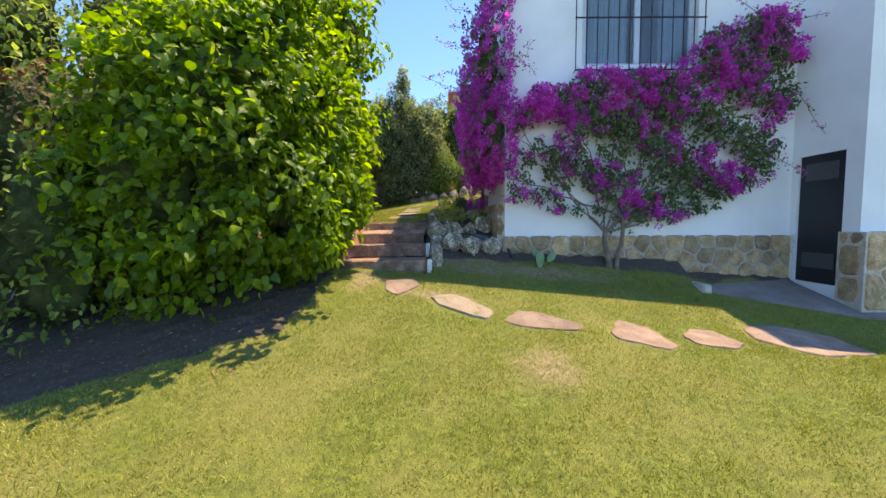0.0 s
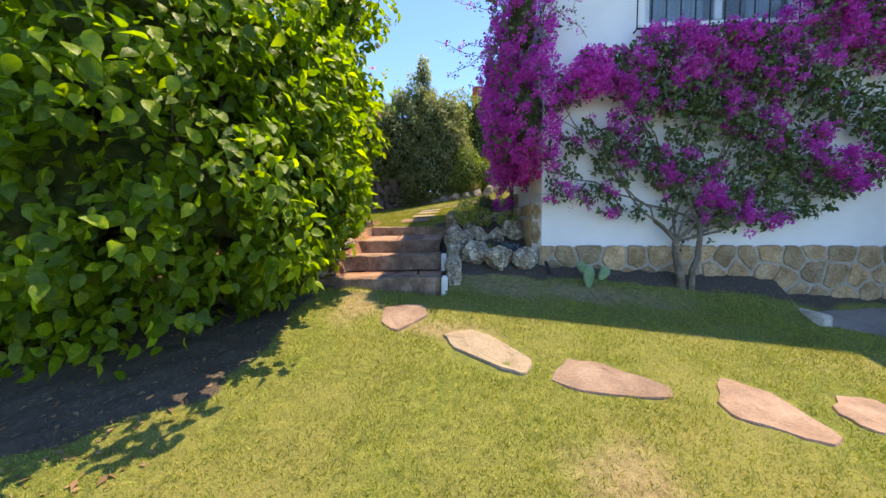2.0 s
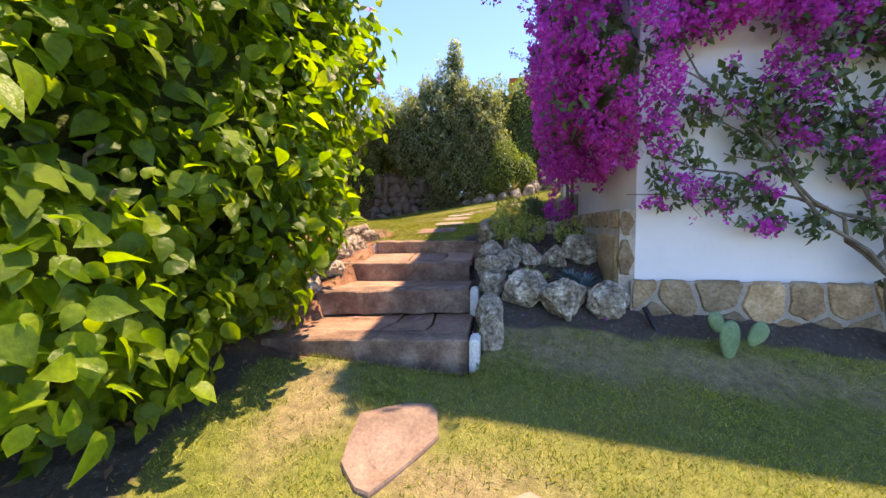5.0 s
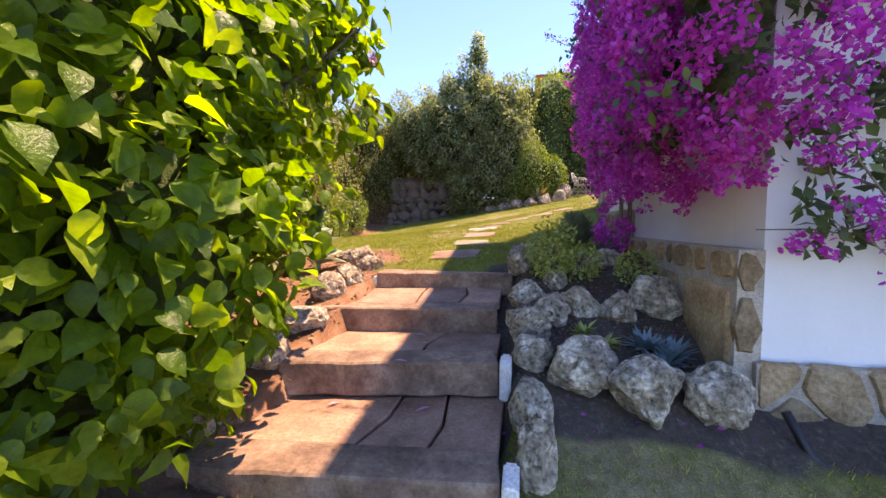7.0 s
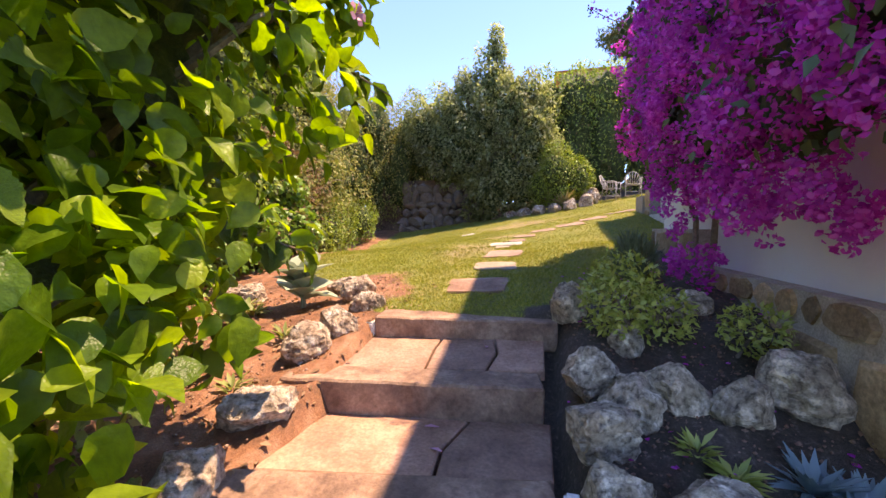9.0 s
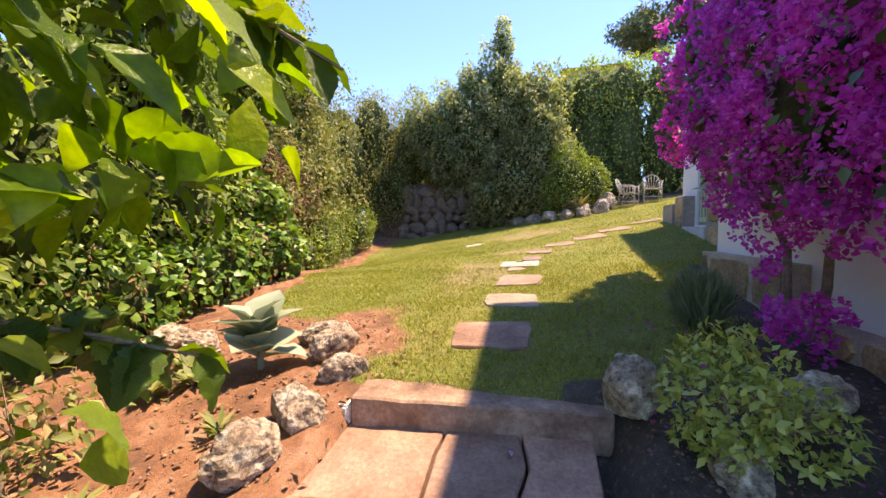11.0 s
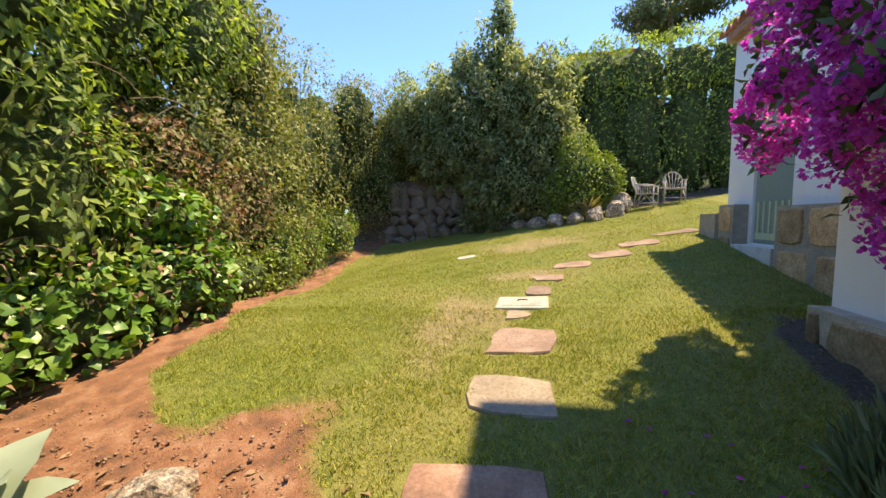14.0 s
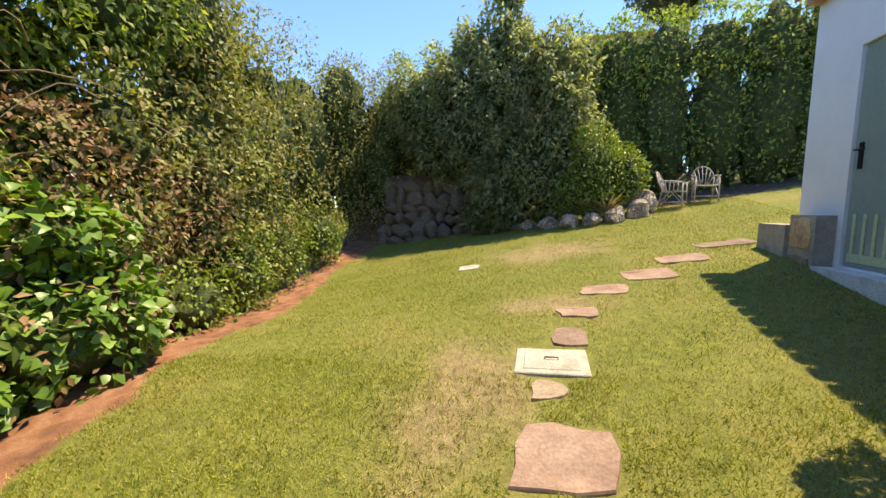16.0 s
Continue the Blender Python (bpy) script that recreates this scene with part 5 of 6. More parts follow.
shrub("low_shrub", "low leafy green shrub at the hedge's foot", "shrub", (-5.0, 12.6), [(-4.75, 11.9, 1.95, 0.45, 0.6, 0.5), (-5.1, 13.0, 2.1, 0.45, 0.7, 0.75), (-5.7, 14.6, 2.2, 0.45, 0.9, 0.8), (-5.8, 16.2, 2.4, 0.45, 0.9, 0.7)],
      [("foliage", 7000, 0.065, SIMPLE, M_BRIGHT, dict(deep=0.4, rough=0.25)),], "hedge plants", seed=15)
shrub("ivy", "green ivy trailing at the hedge's foot", "ivy", (-4.2, 9.6), [(-4.3, 8.6, 1.75, 0.5, 0.8, 0.55), (-4.35, 9.7, 1.95, 0.4, 0.8, 0.55), (-4.3, 10.6, 2.1, 0.4, 0.7, 0.6), (-4.5, 10.6, 2.8, 0.4, 0.5, 0.4)],
      [("foliage", 3800, 0.085, BROAD, M_IVY, dict(deep=0.3, rough=0.3)), ("dry_foliage", 900, 0.07, SIMPLE, M_DRYLEAF, dict(deep=0.1))], "hedge plants", M_TWIG, 0.015, 17)
TREE = [(-2.6, 18.6, 5.4, 1.3, 0.9, 1.9), (-1.5, 18.1, 3.9, 1.0, 0.6, 1.5), (-3.3, 18.7, 6.1, 0.8, 0.8, 1.1), (-2.0, 18.7, 7.0, 0.75, 0.6, 1.2), (-0.7, 18.3, 5.0, 0.95, 0.7, 1.7), (-1.9, 18.7, 8.2, 0.3, 0.3, 0.8), (-1.0, 18.5, 6.5, 0.8, 0.6, 0.8), (-2.9, 18.7, 7.0, 0.5, 0.45, 0.7), (-4.4, 18.7, 5.7, 0.8, 0.6, 1.1), (-3.7, 18.6, 5.0, 0.9, 0.6, 1.2), (-2.0, 18.0, 3.3, 0.9, 0.5, 1.0), (-3.0, 18.6, 4.5, 0.8, 0.5, 0.9), (-0.9, 18.0, 3.5, 0.8, 0.5, 0.9), (-1.6, 18.4, 6.0, 1.1, 0.7, 1.1)]
shrub("olive_tree", "bushy grey-green tree at the lawn's end", "tree", (-2.0, 18.9), TREE,
      [("crown", 32000, 0.13, LANCE, M_OLIVE, dict(deep=0.4, rough=0.32, spread=0.6, freq=4)),], "", M_BARK, 0.06, 19, True, 0.48)
shrub("round_shrub", "bright yellow-green rounded shrub by the boulders", "shrub", (0.1, 17.8), [(0.1, 17.75, 3.85, 0.65, 0.5, 1.0), (0.75, 17.95, 3.75, 0.5, 0.45, 0.72), (-0.4, 17.7, 3.4, 0.4, 0.35, 0.6)],
      [("foliage", 5200, 0.07, SIMPLE, M_BRIGHT, dict(deep=0.35, rough=0.15, droop=-0.2)),], seed=21)
BACK = [(-5.0, 20.6, 5.2, 1.7, 0.9, 2.8), (-2.6, 20.6, 5.2, 1.7, 0.8, 2.8), (-3.8, 20.3, 4.8, 1.4, 0.8, 2.6), (-1.2, 20.4, 5.2, 1.2, 0.8, 2.8)] + [(-0.2 + 1.1 * k, 20.2 - 0.13 * k, 4.9 + 0.03 * k, 1.0, 0.8, 3.1) for k in range(8)] + [(-0.2 + 1.1 * k, 20.2 - 0.13 * k, 6.7 + 0.03 * k, 0.95, 0.7, 1.35) for k in range(8)]
shrub("back_hedge", "tall dense clipped green hedge closing the garden", "hedge", (2.0, 20.0), BACK,
      [("foliage", 36000, 0.1, SIMPLE, M_HEDGE, dict(deep=0.2, rough=0.1, freq=2.5)),
       ("dry_foliage", 900, 0.09, NARROW, M_DRYLEAF, dict(deep=0.05, lumps=[BACK[5], BACK[6]]))], "", M_BARK, 0.06, 23)


def pine(x, y, top, rad, seed):
    lumps = []
    rnd = random.Random(seed)
    for _ in range(9):
        a, q = rnd.uniform(0, 6.28), rad * math.sqrt(rnd.random())
        lumps.append((x + q * math.cos(a), y + q * math.sin(a), top - 0.9 - 0.8 * q / rad - rnd.random() * 0.8, rnd.uniform(0.9, 1.4), rnd.uniform(0.9, 1.4), rnd.uniform(0.5, 0.8)))
    tree = shrub("pine_tree", "distant umbrella pine behind the hedge", "tree", (x, y), lumps, [("crown", 6000, 0.28, NARROW, M_PINE, dict(deep=0.4, rough=0.3))], "distant pines", M_BARK, 0.14, seed, False, 0.5)
    bm = bmesh.new()
    tube(bm, bent((x, y, gz(x, y)), (x, y, top - 1.5), 6, 0.2, rnd), 0.25, 0.12, 8)
    part("trunk", bm, M_BARK, tree)


pine(6.2, 33.0, 16.3, 2.6, 31)
pine(10.5, 33.0, 18.0, 3.0, 32)


def far_roof():
    h = empty("neighbour_house", 3.5, 32.5, gz(3.5, 32.5), "distant house with ochre walls and a tiled roof", "house")
    bm = bmesh.new()
    solid(bm, 0.9, 32, 2, 4.2, 38, 12.3)
    part("wall", bm, grainy("ochre_render", rgb(0.5, 0.38, 0.22), rgb(0.58, 0.45, 0.28), rgb(0.63, 0.5, 0.33), 2, 0.9, 40), h)
    bm = bmesh.new()
    v = [bm.verts.new(p) for p in ((0.5, 31.6, 12.3), (4.6, 31.6, 12.3), (4.6, 38.4, 12.3), (0.5, 38.4, 12.3), (2.0, 35, 13.5), (3.1, 35, 13.5))]
    for f in ((0, 1, 5, 4), (1, 2, 5), (2, 3, 4, 5), (3, 0, 4), (3, 2, 1, 0)):
        bm.faces.new([v[i] for i in f])
    part("roof", bm, M_TILE, h)


far_roof()


# ---- bougainvillea ----
def clusters(P, O, per, rad, seed):
    """Bunches: pieces set round each place like the florets of a loose ball, facing out of it."""
    r = np.random.default_rng(seed)
    n = len(P) * per
    Oo = np.repeat(O, per, 0)
    d = unit(r.normal(size=(n, 3)) + 0.55 * Oo)
    size = np.repeat(r.uniform(0.6, 1.5, len(P)), per)[:, None]
    C = np.repeat(P, per, 0) + d * rad * size * r.uniform(0.55, 1.2, (n, 1))
    A = np.cross(d, r.normal(size=(n, 3))) + 0.55 * d
    return C, A, d + r.normal(size=(n, 3)) * 0.35, r


def bougainvillea():
    t = empty("bougainvillea", 2.8, 6.42, gz(2.8, 6.42), "purple flowering bougainvillea climbing over the white house", "climbing plant")
    side = [(0.85, 6.7, 3.12, 0.46, 0.48, 0.85), (0.8, 6.6, 4.3, 0.42, 0.45, 1.0), (0.85, 7.5, 2.92, 0.4, 0.7, 0.8), (0.8, 7.8, 4.0, 0.45, 0.8, 0.9), (0.85, 8.8, 3.15, 0.36, 0.7, 0.78), (0.8, 9.0, 4.0, 0.45, 0.8, 0.85), (0.85, 9.7, 3.45, 0.32, 0.6, 0.7), (0.82, 10.3, 4.1, 0.35, 0.5, 0.75), (0.75, 8.6, 1.95, 0.16, 0.2, 0.16), (0.9, 6.7, 5.5, 0.3, 0.35, 0.8), (0.75, 10.75, 3.45, 0.2, 0.2, 0.35)]
    P, O = crown_points(side, 5200, 0.28, 0.34, 41, 6)
    keep = P[:, 0] < 1.06
    keep |= P[:, 1] < 6.7
    gap = lumpy(P, 7, 59) + 0.6 * lumpy(P, 15, 60)
    keep &= gap > np.where(P[:, 2] > 3.75, -0.05, -0.42)
    P, O = P[keep], O[keep]
    shade_shells(side[:8], 0.42, t, 44)
    r = np.random.default_rng(43)
    # the face of the house: thick blossom above, dark leaves and gaps below
    n = 52000
    x, z = r.uniform(1.1, 6.0, n), r.uniform(1.3, 5.0, n)
    top = np.interp(x, [1.1, 1.6, 2.2, 3.2, 3.9, 4.6, 5.2, 5.75, 6.0], [3.2, 3.75, 3.9, 4.05, 4.15, 4.6, 4.9, 4.9, 4.2])
    bot = np.interp(x, [1.1, 1.7, 2.2, 2.7, 3.2, 4.4, 5.2, 5.7, 6.0], [1.95, 1.85, 1.8, 1.65, 1.42, 1.38, 1.55, 2.4, 3.3])
    q = np.stack([x, z, 0 * x], -1)
    lum = lumpy(q, 3.0, 45) + 0.7 * lumpy(q, 7, 46)
    knot = lumpy(q, 9, 57) + 0.6 * lumpy(q, 19, 58)
    h = (z - bot) / np.maximum(0.2, top - bot)
    inside = (h > 0.03 + 0.12 * lum) & (h < 1 + 0.07 * lum) & (x < 5.85 + 0.2 * lum)
    inside &= ~((x < 1.95) & (h > 0.58) & (h < 0.82) & (lum < 0.3))
    band = smooth(0.6, 0.78, h)
    fine = lumpy(q, 6, 61) + 0.7 * lumpy(q, 13, 62)
    inside &= fine + 0.3 * lum > -0.3 - 0.35 * band
    inside &= r.random(n) < np.where(h > 0.6, 0.75, np.where(x < 1.8, 0.38, 0.6))
    bloom = inside & (knot + 0.35 * r.normal(size=n) > np.where(x < 2.4, 0.5, 0.72) - 0.5 * band)
    leaf = inside & ~bloom
    pick = np.flatnonzero(bloom & (r.random(n) < 0.45))[:3000]
    y = 6.68 - (0.06 + 0.26 * r.random(n) * np.clip(0.5 + h, 0.4, 1.2))
    W = np.stack([x, y, z], -1)
    face = np.array([0, -1.0, 0.25])
    Pa = np.concatenate([P, W[pick]])
    Oa = np.concatenate([O, np.tile(face, (len(pick), 1))])
    C, A, N, rr = clusters(Pa, Oa, 20, 0.045, 47)
    leaves("blossom", C, A, N, rr.uniform(0.026, 0.042, len(C)), BRACT, M_BRACT, t)
    lp = np.flatnonzero(leaf)[:15000]
    Pl, Ol = crown_points(side, 4200, 0.4, 0.28, 48, 5)
    ok = (Pl[:, 2] > 2.55) & ((Pl[:, 0] < 1.0) | (Pl[:, 1] < 6.65))
    Pl, Ol = Pl[ok], Ol[ok]
    C, A, N, rr = clusters(np.concatenate([W[lp] + np.array([0, 0.04, 0]), Pl]), np.concatenate([np.tile(face, (len(lp), 1)), Ol]), 1, 0.04, 49)
    flat = rr.normal(size=A.shape) * 0.7 + np.array([0, -0.15, -0.6])
    leaves("foliage", C, flat, N, rr.uniform(0.055, 0.095, len(C)), SIMPLE, M_BLEAF, t)
    rnd = random.Random(50)
    foot = Vector((2.85, 6.45, gz(2.85, 6.45) - 0.05))
    bm = bmesh.new()
    fork = Vector((2.78, 6.5, 1.35))
    tube(bm, bent(foot, fork, 4, 0.03, rnd), 0.058, 0.04, 8)
    tube(bm, bent(foot + Vector((0.12, 0, 0)), Vector((3.1, 6.55, 1.6)), 4, 0.03, rnd), 0.045, 0.03, 7)
    part("trunk", bm, M_BARK, t, "gnarled pale brown trunk")
    ends = [(1.25, 6.62, 2.3), (1.3, 6.55, 3.2), (1.9, 6.6, 2.5), (2.3, 6.6, 3.2), (2.5, 6.6, 2.6), (3.0, 6.6, 3.6), (3.6, 6.6, 2.9), (4.1, 6.6, 3.9), (4.6, 6.6, 2.6), (5.2, 6.6, 3.6), (5.0, 6.6, 2.2), (5.5, 6.6, 4.5), (3.7, 6.62, 2.0), (4.3, 6.62, 1.75)]
    bm = bmesh.new()
    for k, e in enumerate(ends):
        s = fork if k % 3 else Vector((3.1, 6.55, 1.6))
        mid = s.lerp(Vector(e), 0.5) + Vector((rnd.uniform(-0.15, 0.15), 0, rnd.uniform(-0.2, 0.1)))
        tube(bm, bent(s, mid, 4, 0.05, rnd) + bent(mid, e, 4, 0.05, rnd)[1:], 0.018, 0.007, 6)
        for _ in range(3):
            e2 = Vector(e) + Vector((rnd.uniform(-0.5, 0.5), rnd.uniform(-0.1, 0), rnd.uniform(-0.4, 0.5)))
            tube(bm, bent(mid.lerp(Vector(e), rnd.random()), e2, 4, 0.05, rnd), 0.008, 0.004, 4)
    part("branch", bm, M_BARK, t)
    bm = bmesh.new()
    for s, e in (((0.92, 8.9, gz(0.92, 8.9)), (0.9, 8.6, 2.8)), ((0.92, 9.1, gz(0.92, 9.1)), (0.85, 9.4, 3.2)), ((0.9, 8.6, 2.8), (0.9, 6.9, 3.0)), ((0.85, 6.8, 3.4), (0.85, 6.6, 6.0)), ((0.8, 8.8, 3.4), (0.8, 10.0, 4.2))):
        tube(bm, bent(s, e, 6, 0.05, rnd), 0.03, 0.012, 6)
    part("branch", bm, M_BARK, t)
    # long whip-like shoots
    whips = [((0.7, 6.5, 3.6), (-0.35, 6.4, 3.95)), ((0.7, 6.5, 4.0), (-0.2, 6.45, 3.5)), ((0.6, 6.5, 4.9), (-0.15, 6.3, 5.2)), ((0.75, 6.5, 4.6), (0.1, 6.3, 4.7)), ((1.1, 6.5, 4.4), (1.55, 6.35, 3.9)), ((1.0, 6.5, 3.9), (1.5, 6.4, 4.5)),
             ((5.6, 6.5, 4.7), (7.4, 5.6, 5.2)), ((5.4, 6.5, 4.8), (6.5, 5.9, 5.6)), ((5.7, 6.5, 3.9), (6.2, 6.2, 2.9)), ((5.4, 6.5, 4.8), (4.7, 6.4, 5.3)), ((0.5, 9.9, 4.4), (0.1, 10.1, 4.7)), ((0.5, 8.0, 4.6), (-0.25, 8.1, 4.6)), ((5.6, 6.5, 2.6), (6.0, 6.3, 2.3)), ((0.55, 7.2, 4.7), (-0.1, 7.3, 4.95)), ((1.1, 6.5, 2.6), (1.7, 6.45, 1.75)), ((1.1, 6.5, 2.4), (1.45, 6.4, 1.8))]
    spots, lsp = [], []
    for s, e in whips:
        line = bent(s, e, 6, 0.05, rnd)
        bm = bmesh.new()
        tube(bm, line, 0.006, 0.003, 4)
        part("shoot", bm, M_TWIG, t)
        for a, b in zip(line, line[1:]):
            for _ in range(5):
                p = a.lerp(b, rnd.random()) + Vector((rnd.gauss(0, 0.035), rnd.gauss(0, 0.035), rnd.gauss(0, 0.035)))
                (spots if rnd.random() < 0.6 else lsp).append(p[:])
    S = np.array(spots)
    C, A, N, rr = clusters(S, np.tile([0, -0.6, 0.6], (len(S), 1)), 3, 0.018, 52)
    leaves("blossom", C, A, N, rr.uniform(0.022, 0.036, len(C)), BRACT, M_BRACT, t)
    S = np.array(lsp)
    C, A, N, rr = clusters(S, np.tile([0, -0.6, 0.6], (len(S), 1)), 2, 0.02, 53)
    leaves("foliage", C, A, N, rr.uniform(0.03, 0.05, len(C)), SIMPLE, M_BLEAF, t)


bougainvillea()


# ---- small plants ----
def rosette(name, label, category, x, y, count, length, tpl, mat, rise=0.7, width=None, z=None, seed=1, group="", height=0.0):
    """Leaves that spring from one foot."""
    r = np.random.default_rng(seed)
    a = r.uniform(0, 6.28, count)
    el = r.uniform(0.15, 1.0, count) * rise
    A = np.stack([np.cos(a), np.sin(a), el], -1)
    z = gz(x, y) if z is None else z
    P = np.array([x, y, z]) + A * np.array([0.02, 0.02, 0]) + np.stack([0 * a, 0 * a, r.random(count) * height], -1)
    N = np.stack([-np.cos(a) * el, -np.sin(a) * el, np.ones(count)], -1)
    S = length * r.uniform(0.7, 1.15, count)
    t = empty(name, x, y, z, label, category, group)
    ob = leaves("foliage", P, A, N, S, tpl, mat, t, None if width is None else S * width)
    ob["kind"] = "stuff"
    return t



def silver_plant():
    t = empty("silver_mullein", -2.45, 8.3, gz(-2.45, 8.3), "large pale grey-green broad-leaved mullein plant", "plant")
    big = shape([(0, 0.07), (0.15, 0.2), (0.3, 0.46), (0.42, 0.4), (0.58, 0.5), (0.72, 0.34), (0.88, 0.2), (1, 0.02)], 0.35, 0.4, 0.1)
    z = gz(-2.45, 8.3)
    r = np.random.default_rng(61)
    for k in range(14):
        a = k * 2.4
        h = 0.06 + 0.3 * k / 16
        el = 0.45 + 1.5 * k / 16 + r.uniform(-0.3, 0.5)
        a += r.uniform(-0.5, 0.5)
        A = np.array([[math.cos(a), math.sin(a), el]])
        N = np.array([[-math.cos(a) * el + r.uniform(-0.5, 0.5), -math.sin(a) * el + r.uniform(-0.5, 0.5), 1.0]])
        leaves("leaf", np.array([[-2.45, 8.3, z + h]]), A, N, [0.33 - 0.08 * k / 16 + r.uniform(-0.05, 0.05)], big, M_SILVER, t)
    bm = bmesh.new()
    tube(bm, [(-2.45, 8.3, z - 0.05), (-2.45, 8.3, z + 0.2), (-2.44, 8.3, z + 0.36)], 0.025, 0.012)
    part("stem", bm, M_SILVER, t)


silver_plant()
for k, (x, y, zc, rr, hh) in enumerate([(0.06, 7.84, 0.26, 0.23, 0.28), (0.72, 7.75, 0.14, 0.16, 0.14), (0.32, 7.86, 0.16, 0.18, 0.16)]):
    shrub("jade_shrub", "small succulent shrub with fleshy yellow-green leaves", "shrub", (x, y), [(x, y, gz(x, y) + zc, rr, rr, hh)],
          [("foliage", (1000, 420, 420)[k], 0.042, SIMPLE, M_JADE, dict(deep=0.5, rough=0.25, droop=-0.4))], "jade shrubs", M_BARK, 0.018, 70 + k)
shrub("lavender", "dark feathery lavender clump beside the lawn", "shrub", (0.42, 9.1), [(0.42, 9.1, gz(0.42, 9.1) + 0.15, 0.18, 0.2, 0.19)],
      [("foliage", 1500, 0.12, THIN, leafy("lavender_leaf", [rgb(0.13, 0.18, 0.10), rgb(0.22, 0.28, 0.16)], 0.6, 0.2), dict(deep=0.6, droop=-1.2, spread=0.3))], "", M_TWIG, 0.01, 75)
for k, (x, y) in enumerate([(0.62, 7.05), (0.74, 6.98), (0.68, 6.9)]):
    rosette("blue_succulent", "blue-grey finger succulent in the rock bed", "succulent", x, y, 55, 0.15, NARROW, M_BLUE, 2.2, 0.8, None, 80 + k, "blue succulents")
for k, (x, y, n, s) in enumerate([(0.35, 7.02, 40, 0.1), (0.25, 7.12, 30, 0.09), (-2.9, 7.9, 60, 0.13), (-2.75, 8.05, 50, 0.12), (-2.2, 7.7, 30, 0.1), (-2.95, 8.2, 40, 0.13), (-2.4, 7.2, 30, 0.1), (-2.1, 7.1, 26, 0.1)]):
    rosette("low_plant", "small low green bedding plant", "plant", x, y, n, s, NARROW, M_JADE if k < 2 else M_MIXED, 1.4, 1.0, None, 90 + k, "bedding plants", 0.05)
rosette("yucca", "spiky straw-coloured yucca by the boulders", "plant", 0.35, 17.5, 26, 0.6, NARROW, M_YUCCA, 1.8, 0.35, gz(0.35, 17.5) + 0.15, 101)
for k, (x, y, s) in enumerate([(-2.5, 6.7, 0.4), (-2.9, 7.3, 0.4)]):
    shrub("bed_shrub", "reddish green young shrub in the bed", "shrub", (x, y), [(x, y, gz(x, y) + 0.3, 0.3, 0.3, 0.35)], [("foliage", 320, 0.065, SIMPLE, M_MIXED, dict(deep=0.6, rough=0.3))], "bed shrubs", M_TWIG, 0.012, 110 + k)


def cactus():
    x, y = 1.62, 6.3
    t = empty("prickly_pear", x, y, gz(x, y), "small pale green prickly pear cactus against the plinth", "cactus")
    z = gz(x, y)
    for dx, dz, w, h, tilt in ((0.0, 0.0, 0.1, 0.15, 0), (0.13, 0.12, 0.09, 0.1, 40), (-0.06, 0.2, 0.07, 0.09, -25)):
        bm = bmesh.new()
        bmesh.ops.create_icosphere(bm, subdivisions=3, radius=1)
        for v in bm.verts:
            v.co = Vector((v.co.x * w * (0.8 + 0.2 * v.co.z), v.co.y * 0.025, (v.co.z + 1) * h))
        bm.transform(Matrix.Translation((x + dx, y, z + dz - 0.02)) @ pose(0, 0, 0, 0, tilt, 15))
        part("pad", bm, M_CACTUS, t, "", True)


cactus()
bm = bmesh.new()
tube(bm, [(1.12, 6.55, 1.08), (1.2, 6.5, 0.9), (1.28, 6.42, 0.82), (1.5, 6.35, 0.78), (1.9, 6.3, 0.72)], 0.022, 0.022, 8)
tagged(part("hose", bm, M_HOSE, None, "", True), "black drainage hose lying against the stone plinth", "hose")


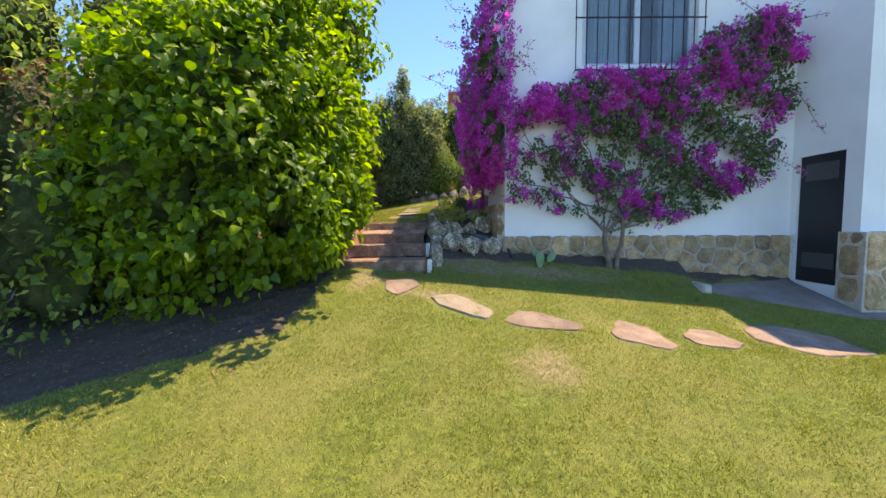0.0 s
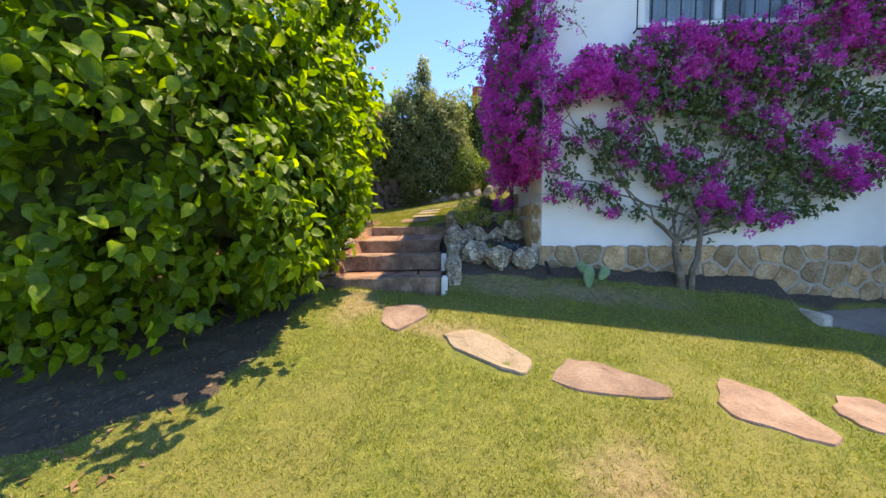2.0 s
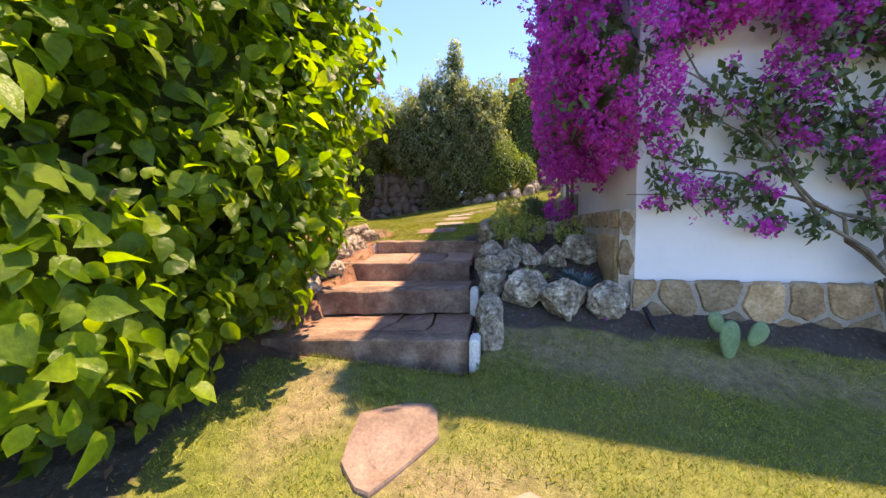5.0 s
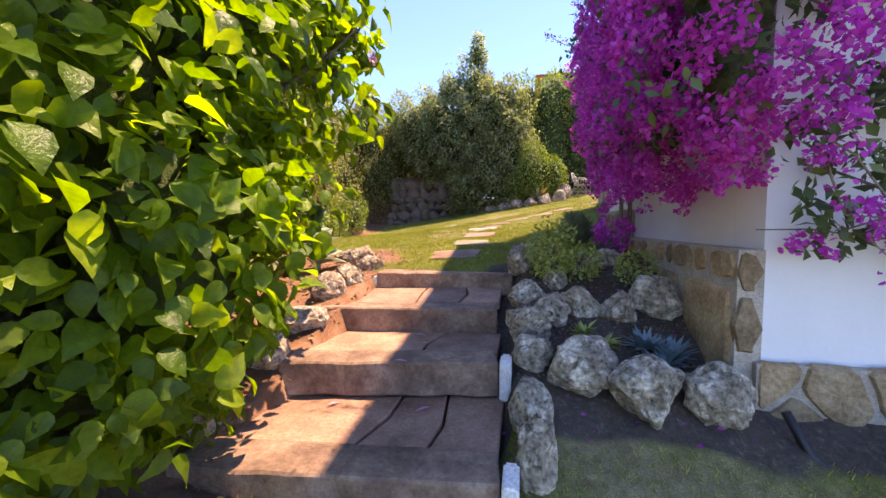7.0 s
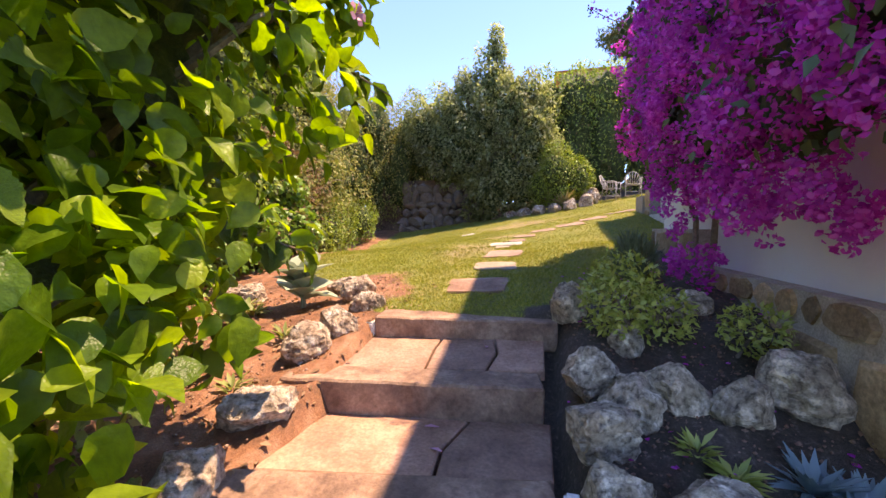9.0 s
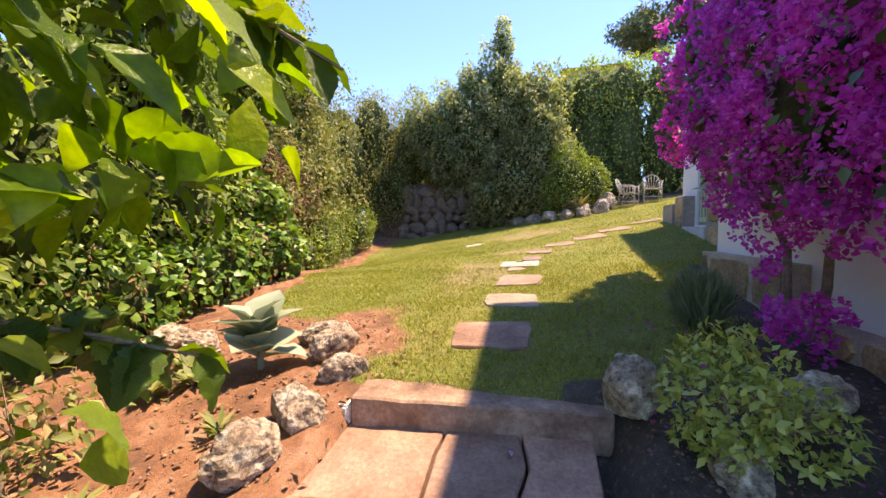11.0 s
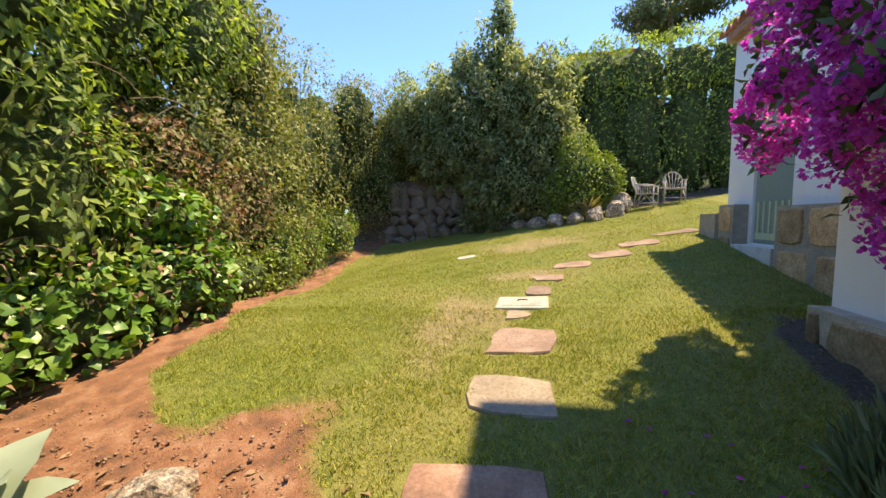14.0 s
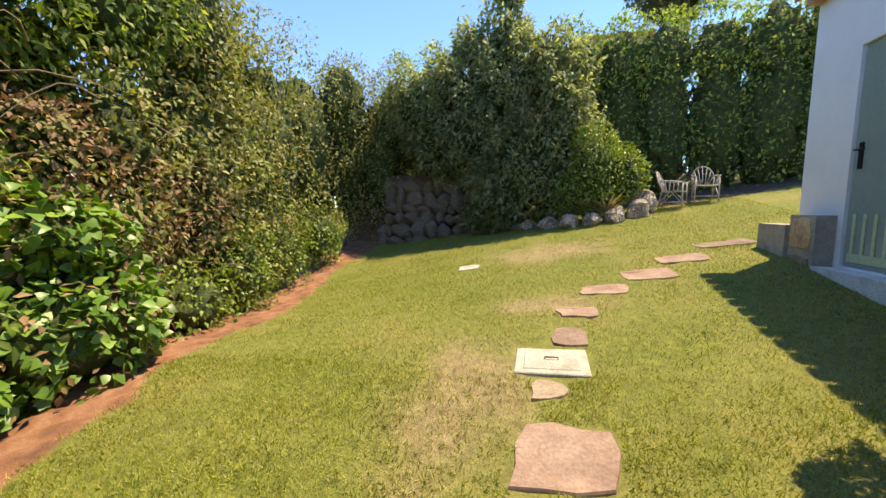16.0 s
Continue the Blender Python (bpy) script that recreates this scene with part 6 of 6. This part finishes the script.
def litter():
    """Fallen leaves and bracts on the steps, the beds and the lawn's edge."""
    r = np.random.default_rng(120)
    n = 2600
    x, y = r.uniform(-3.6, -1.35, n), r.uniform(3.0, 9.0, n)
    x = np.where(y < 5.6, x - 0.3, x)
    P = np.stack([x, y, ground(x, y) + 0.012], -1)
    A = np.stack([r.normal(size=n), r.normal(size=n), r.normal(size=n) * 0.15], -1)
    ob = leaves("fallen_leaves", P, A, np.tile([0, 0, 1.0], (n, 1)) + r.normal(size=(n, 3)) * 0.25, r.uniform(0.015, 0.06, n) , SIMPLE, M_DRYLEAF)
    tagged(ob, "dry brown leaves fallen on the soil", "leaf litter", kind="stuff")
    n = 160
    x, y = r.uniform(-0.3, 1.0, n), r.uniform(6.3, 9.6, n)
    P = np.stack([x, y, ground(x, y) + 0.012], -1)
    A = np.stack([r.normal(size=n), r.normal(size=n), 0 * x], -1)
    ob = leaves("fallen_blossom", P, A, np.tile([0, 0, 1.0], (n, 1)) + r.normal(size=(n, 3)) * 0.3, r.uniform(0.02, 0.035, n), BRACT, M_BRACT)
    tagged(ob, "fallen purple blossom scattered on the bed", "petals", kind="stuff")
    # pebbles and clods on the bare soil
    n = 5200
    x = np.concatenate([r.uniform(-3.9, -1.75, n // 2), r.uniform(-0.2, 1.0, n // 4), r.uniform(0.5, 1.6, n // 4)])
    y = np.concatenate([r.uniform(6.0, 9.3, n // 2), r.uniform(6.7, 8.2, n // 4), r.uniform(8.2, 10.9, n // 4)])
    ok = soil_mask(x, y) > 0.6
    x, y = x[ok], y[ok]
    n = len(x)
    rad = 0.004 + 0.012 * r.random(n) ** 4
    base = np.array([(1, 0, 0), (0, 1, 0), (-1, 0, 0), (0, -1, 0), (0, 0, 0.8), (0, 0, -0.8)])
    tri = np.array([(0, 1, 4), (1, 2, 4), (2, 3, 4), (3, 0, 4), (1, 0, 5), (2, 1, 5), (3, 2, 5), (0, 3, 5)])
    V = np.stack([x, y, ground(x, y) + 0.012], -1)[:, None] + rad[:, None, None] * base[None] * r.uniform(0.6, 1.4, (n, 6, 1))
    T = tri[None] + (np.arange(n) * 6)[:, None, None]
    ob = fast_mesh("pebbles", V.reshape(-1, 3), T.reshape(-1, 3), M_SLATE)
    tagged(ob, "small pebbles and clods strewn over the soil", "pebbles", kind="stuff")
    for x, y, z in ((-1.0, 7.25, 1.142), (-0.85, 7.05, 1.142), (-0.95, 6.6, 1.165), (-0.75, 7.9, 1.39), (-1.3, 6.4, 0.94), (-0.7, 6.5, 0.94)):
        ob = leaves("fallen_leaf", np.array([[x, y, z + 0.008]]), np.array([[r.normal(), r.normal(), 0.0]]), np.array([[0.1, 0, 1.0]]), [0.09], NARROW, M_PINKFL)
        tagged(ob, "faded pink petal lying on a step", "petal", "fallen petals")


litter()
build_grass()
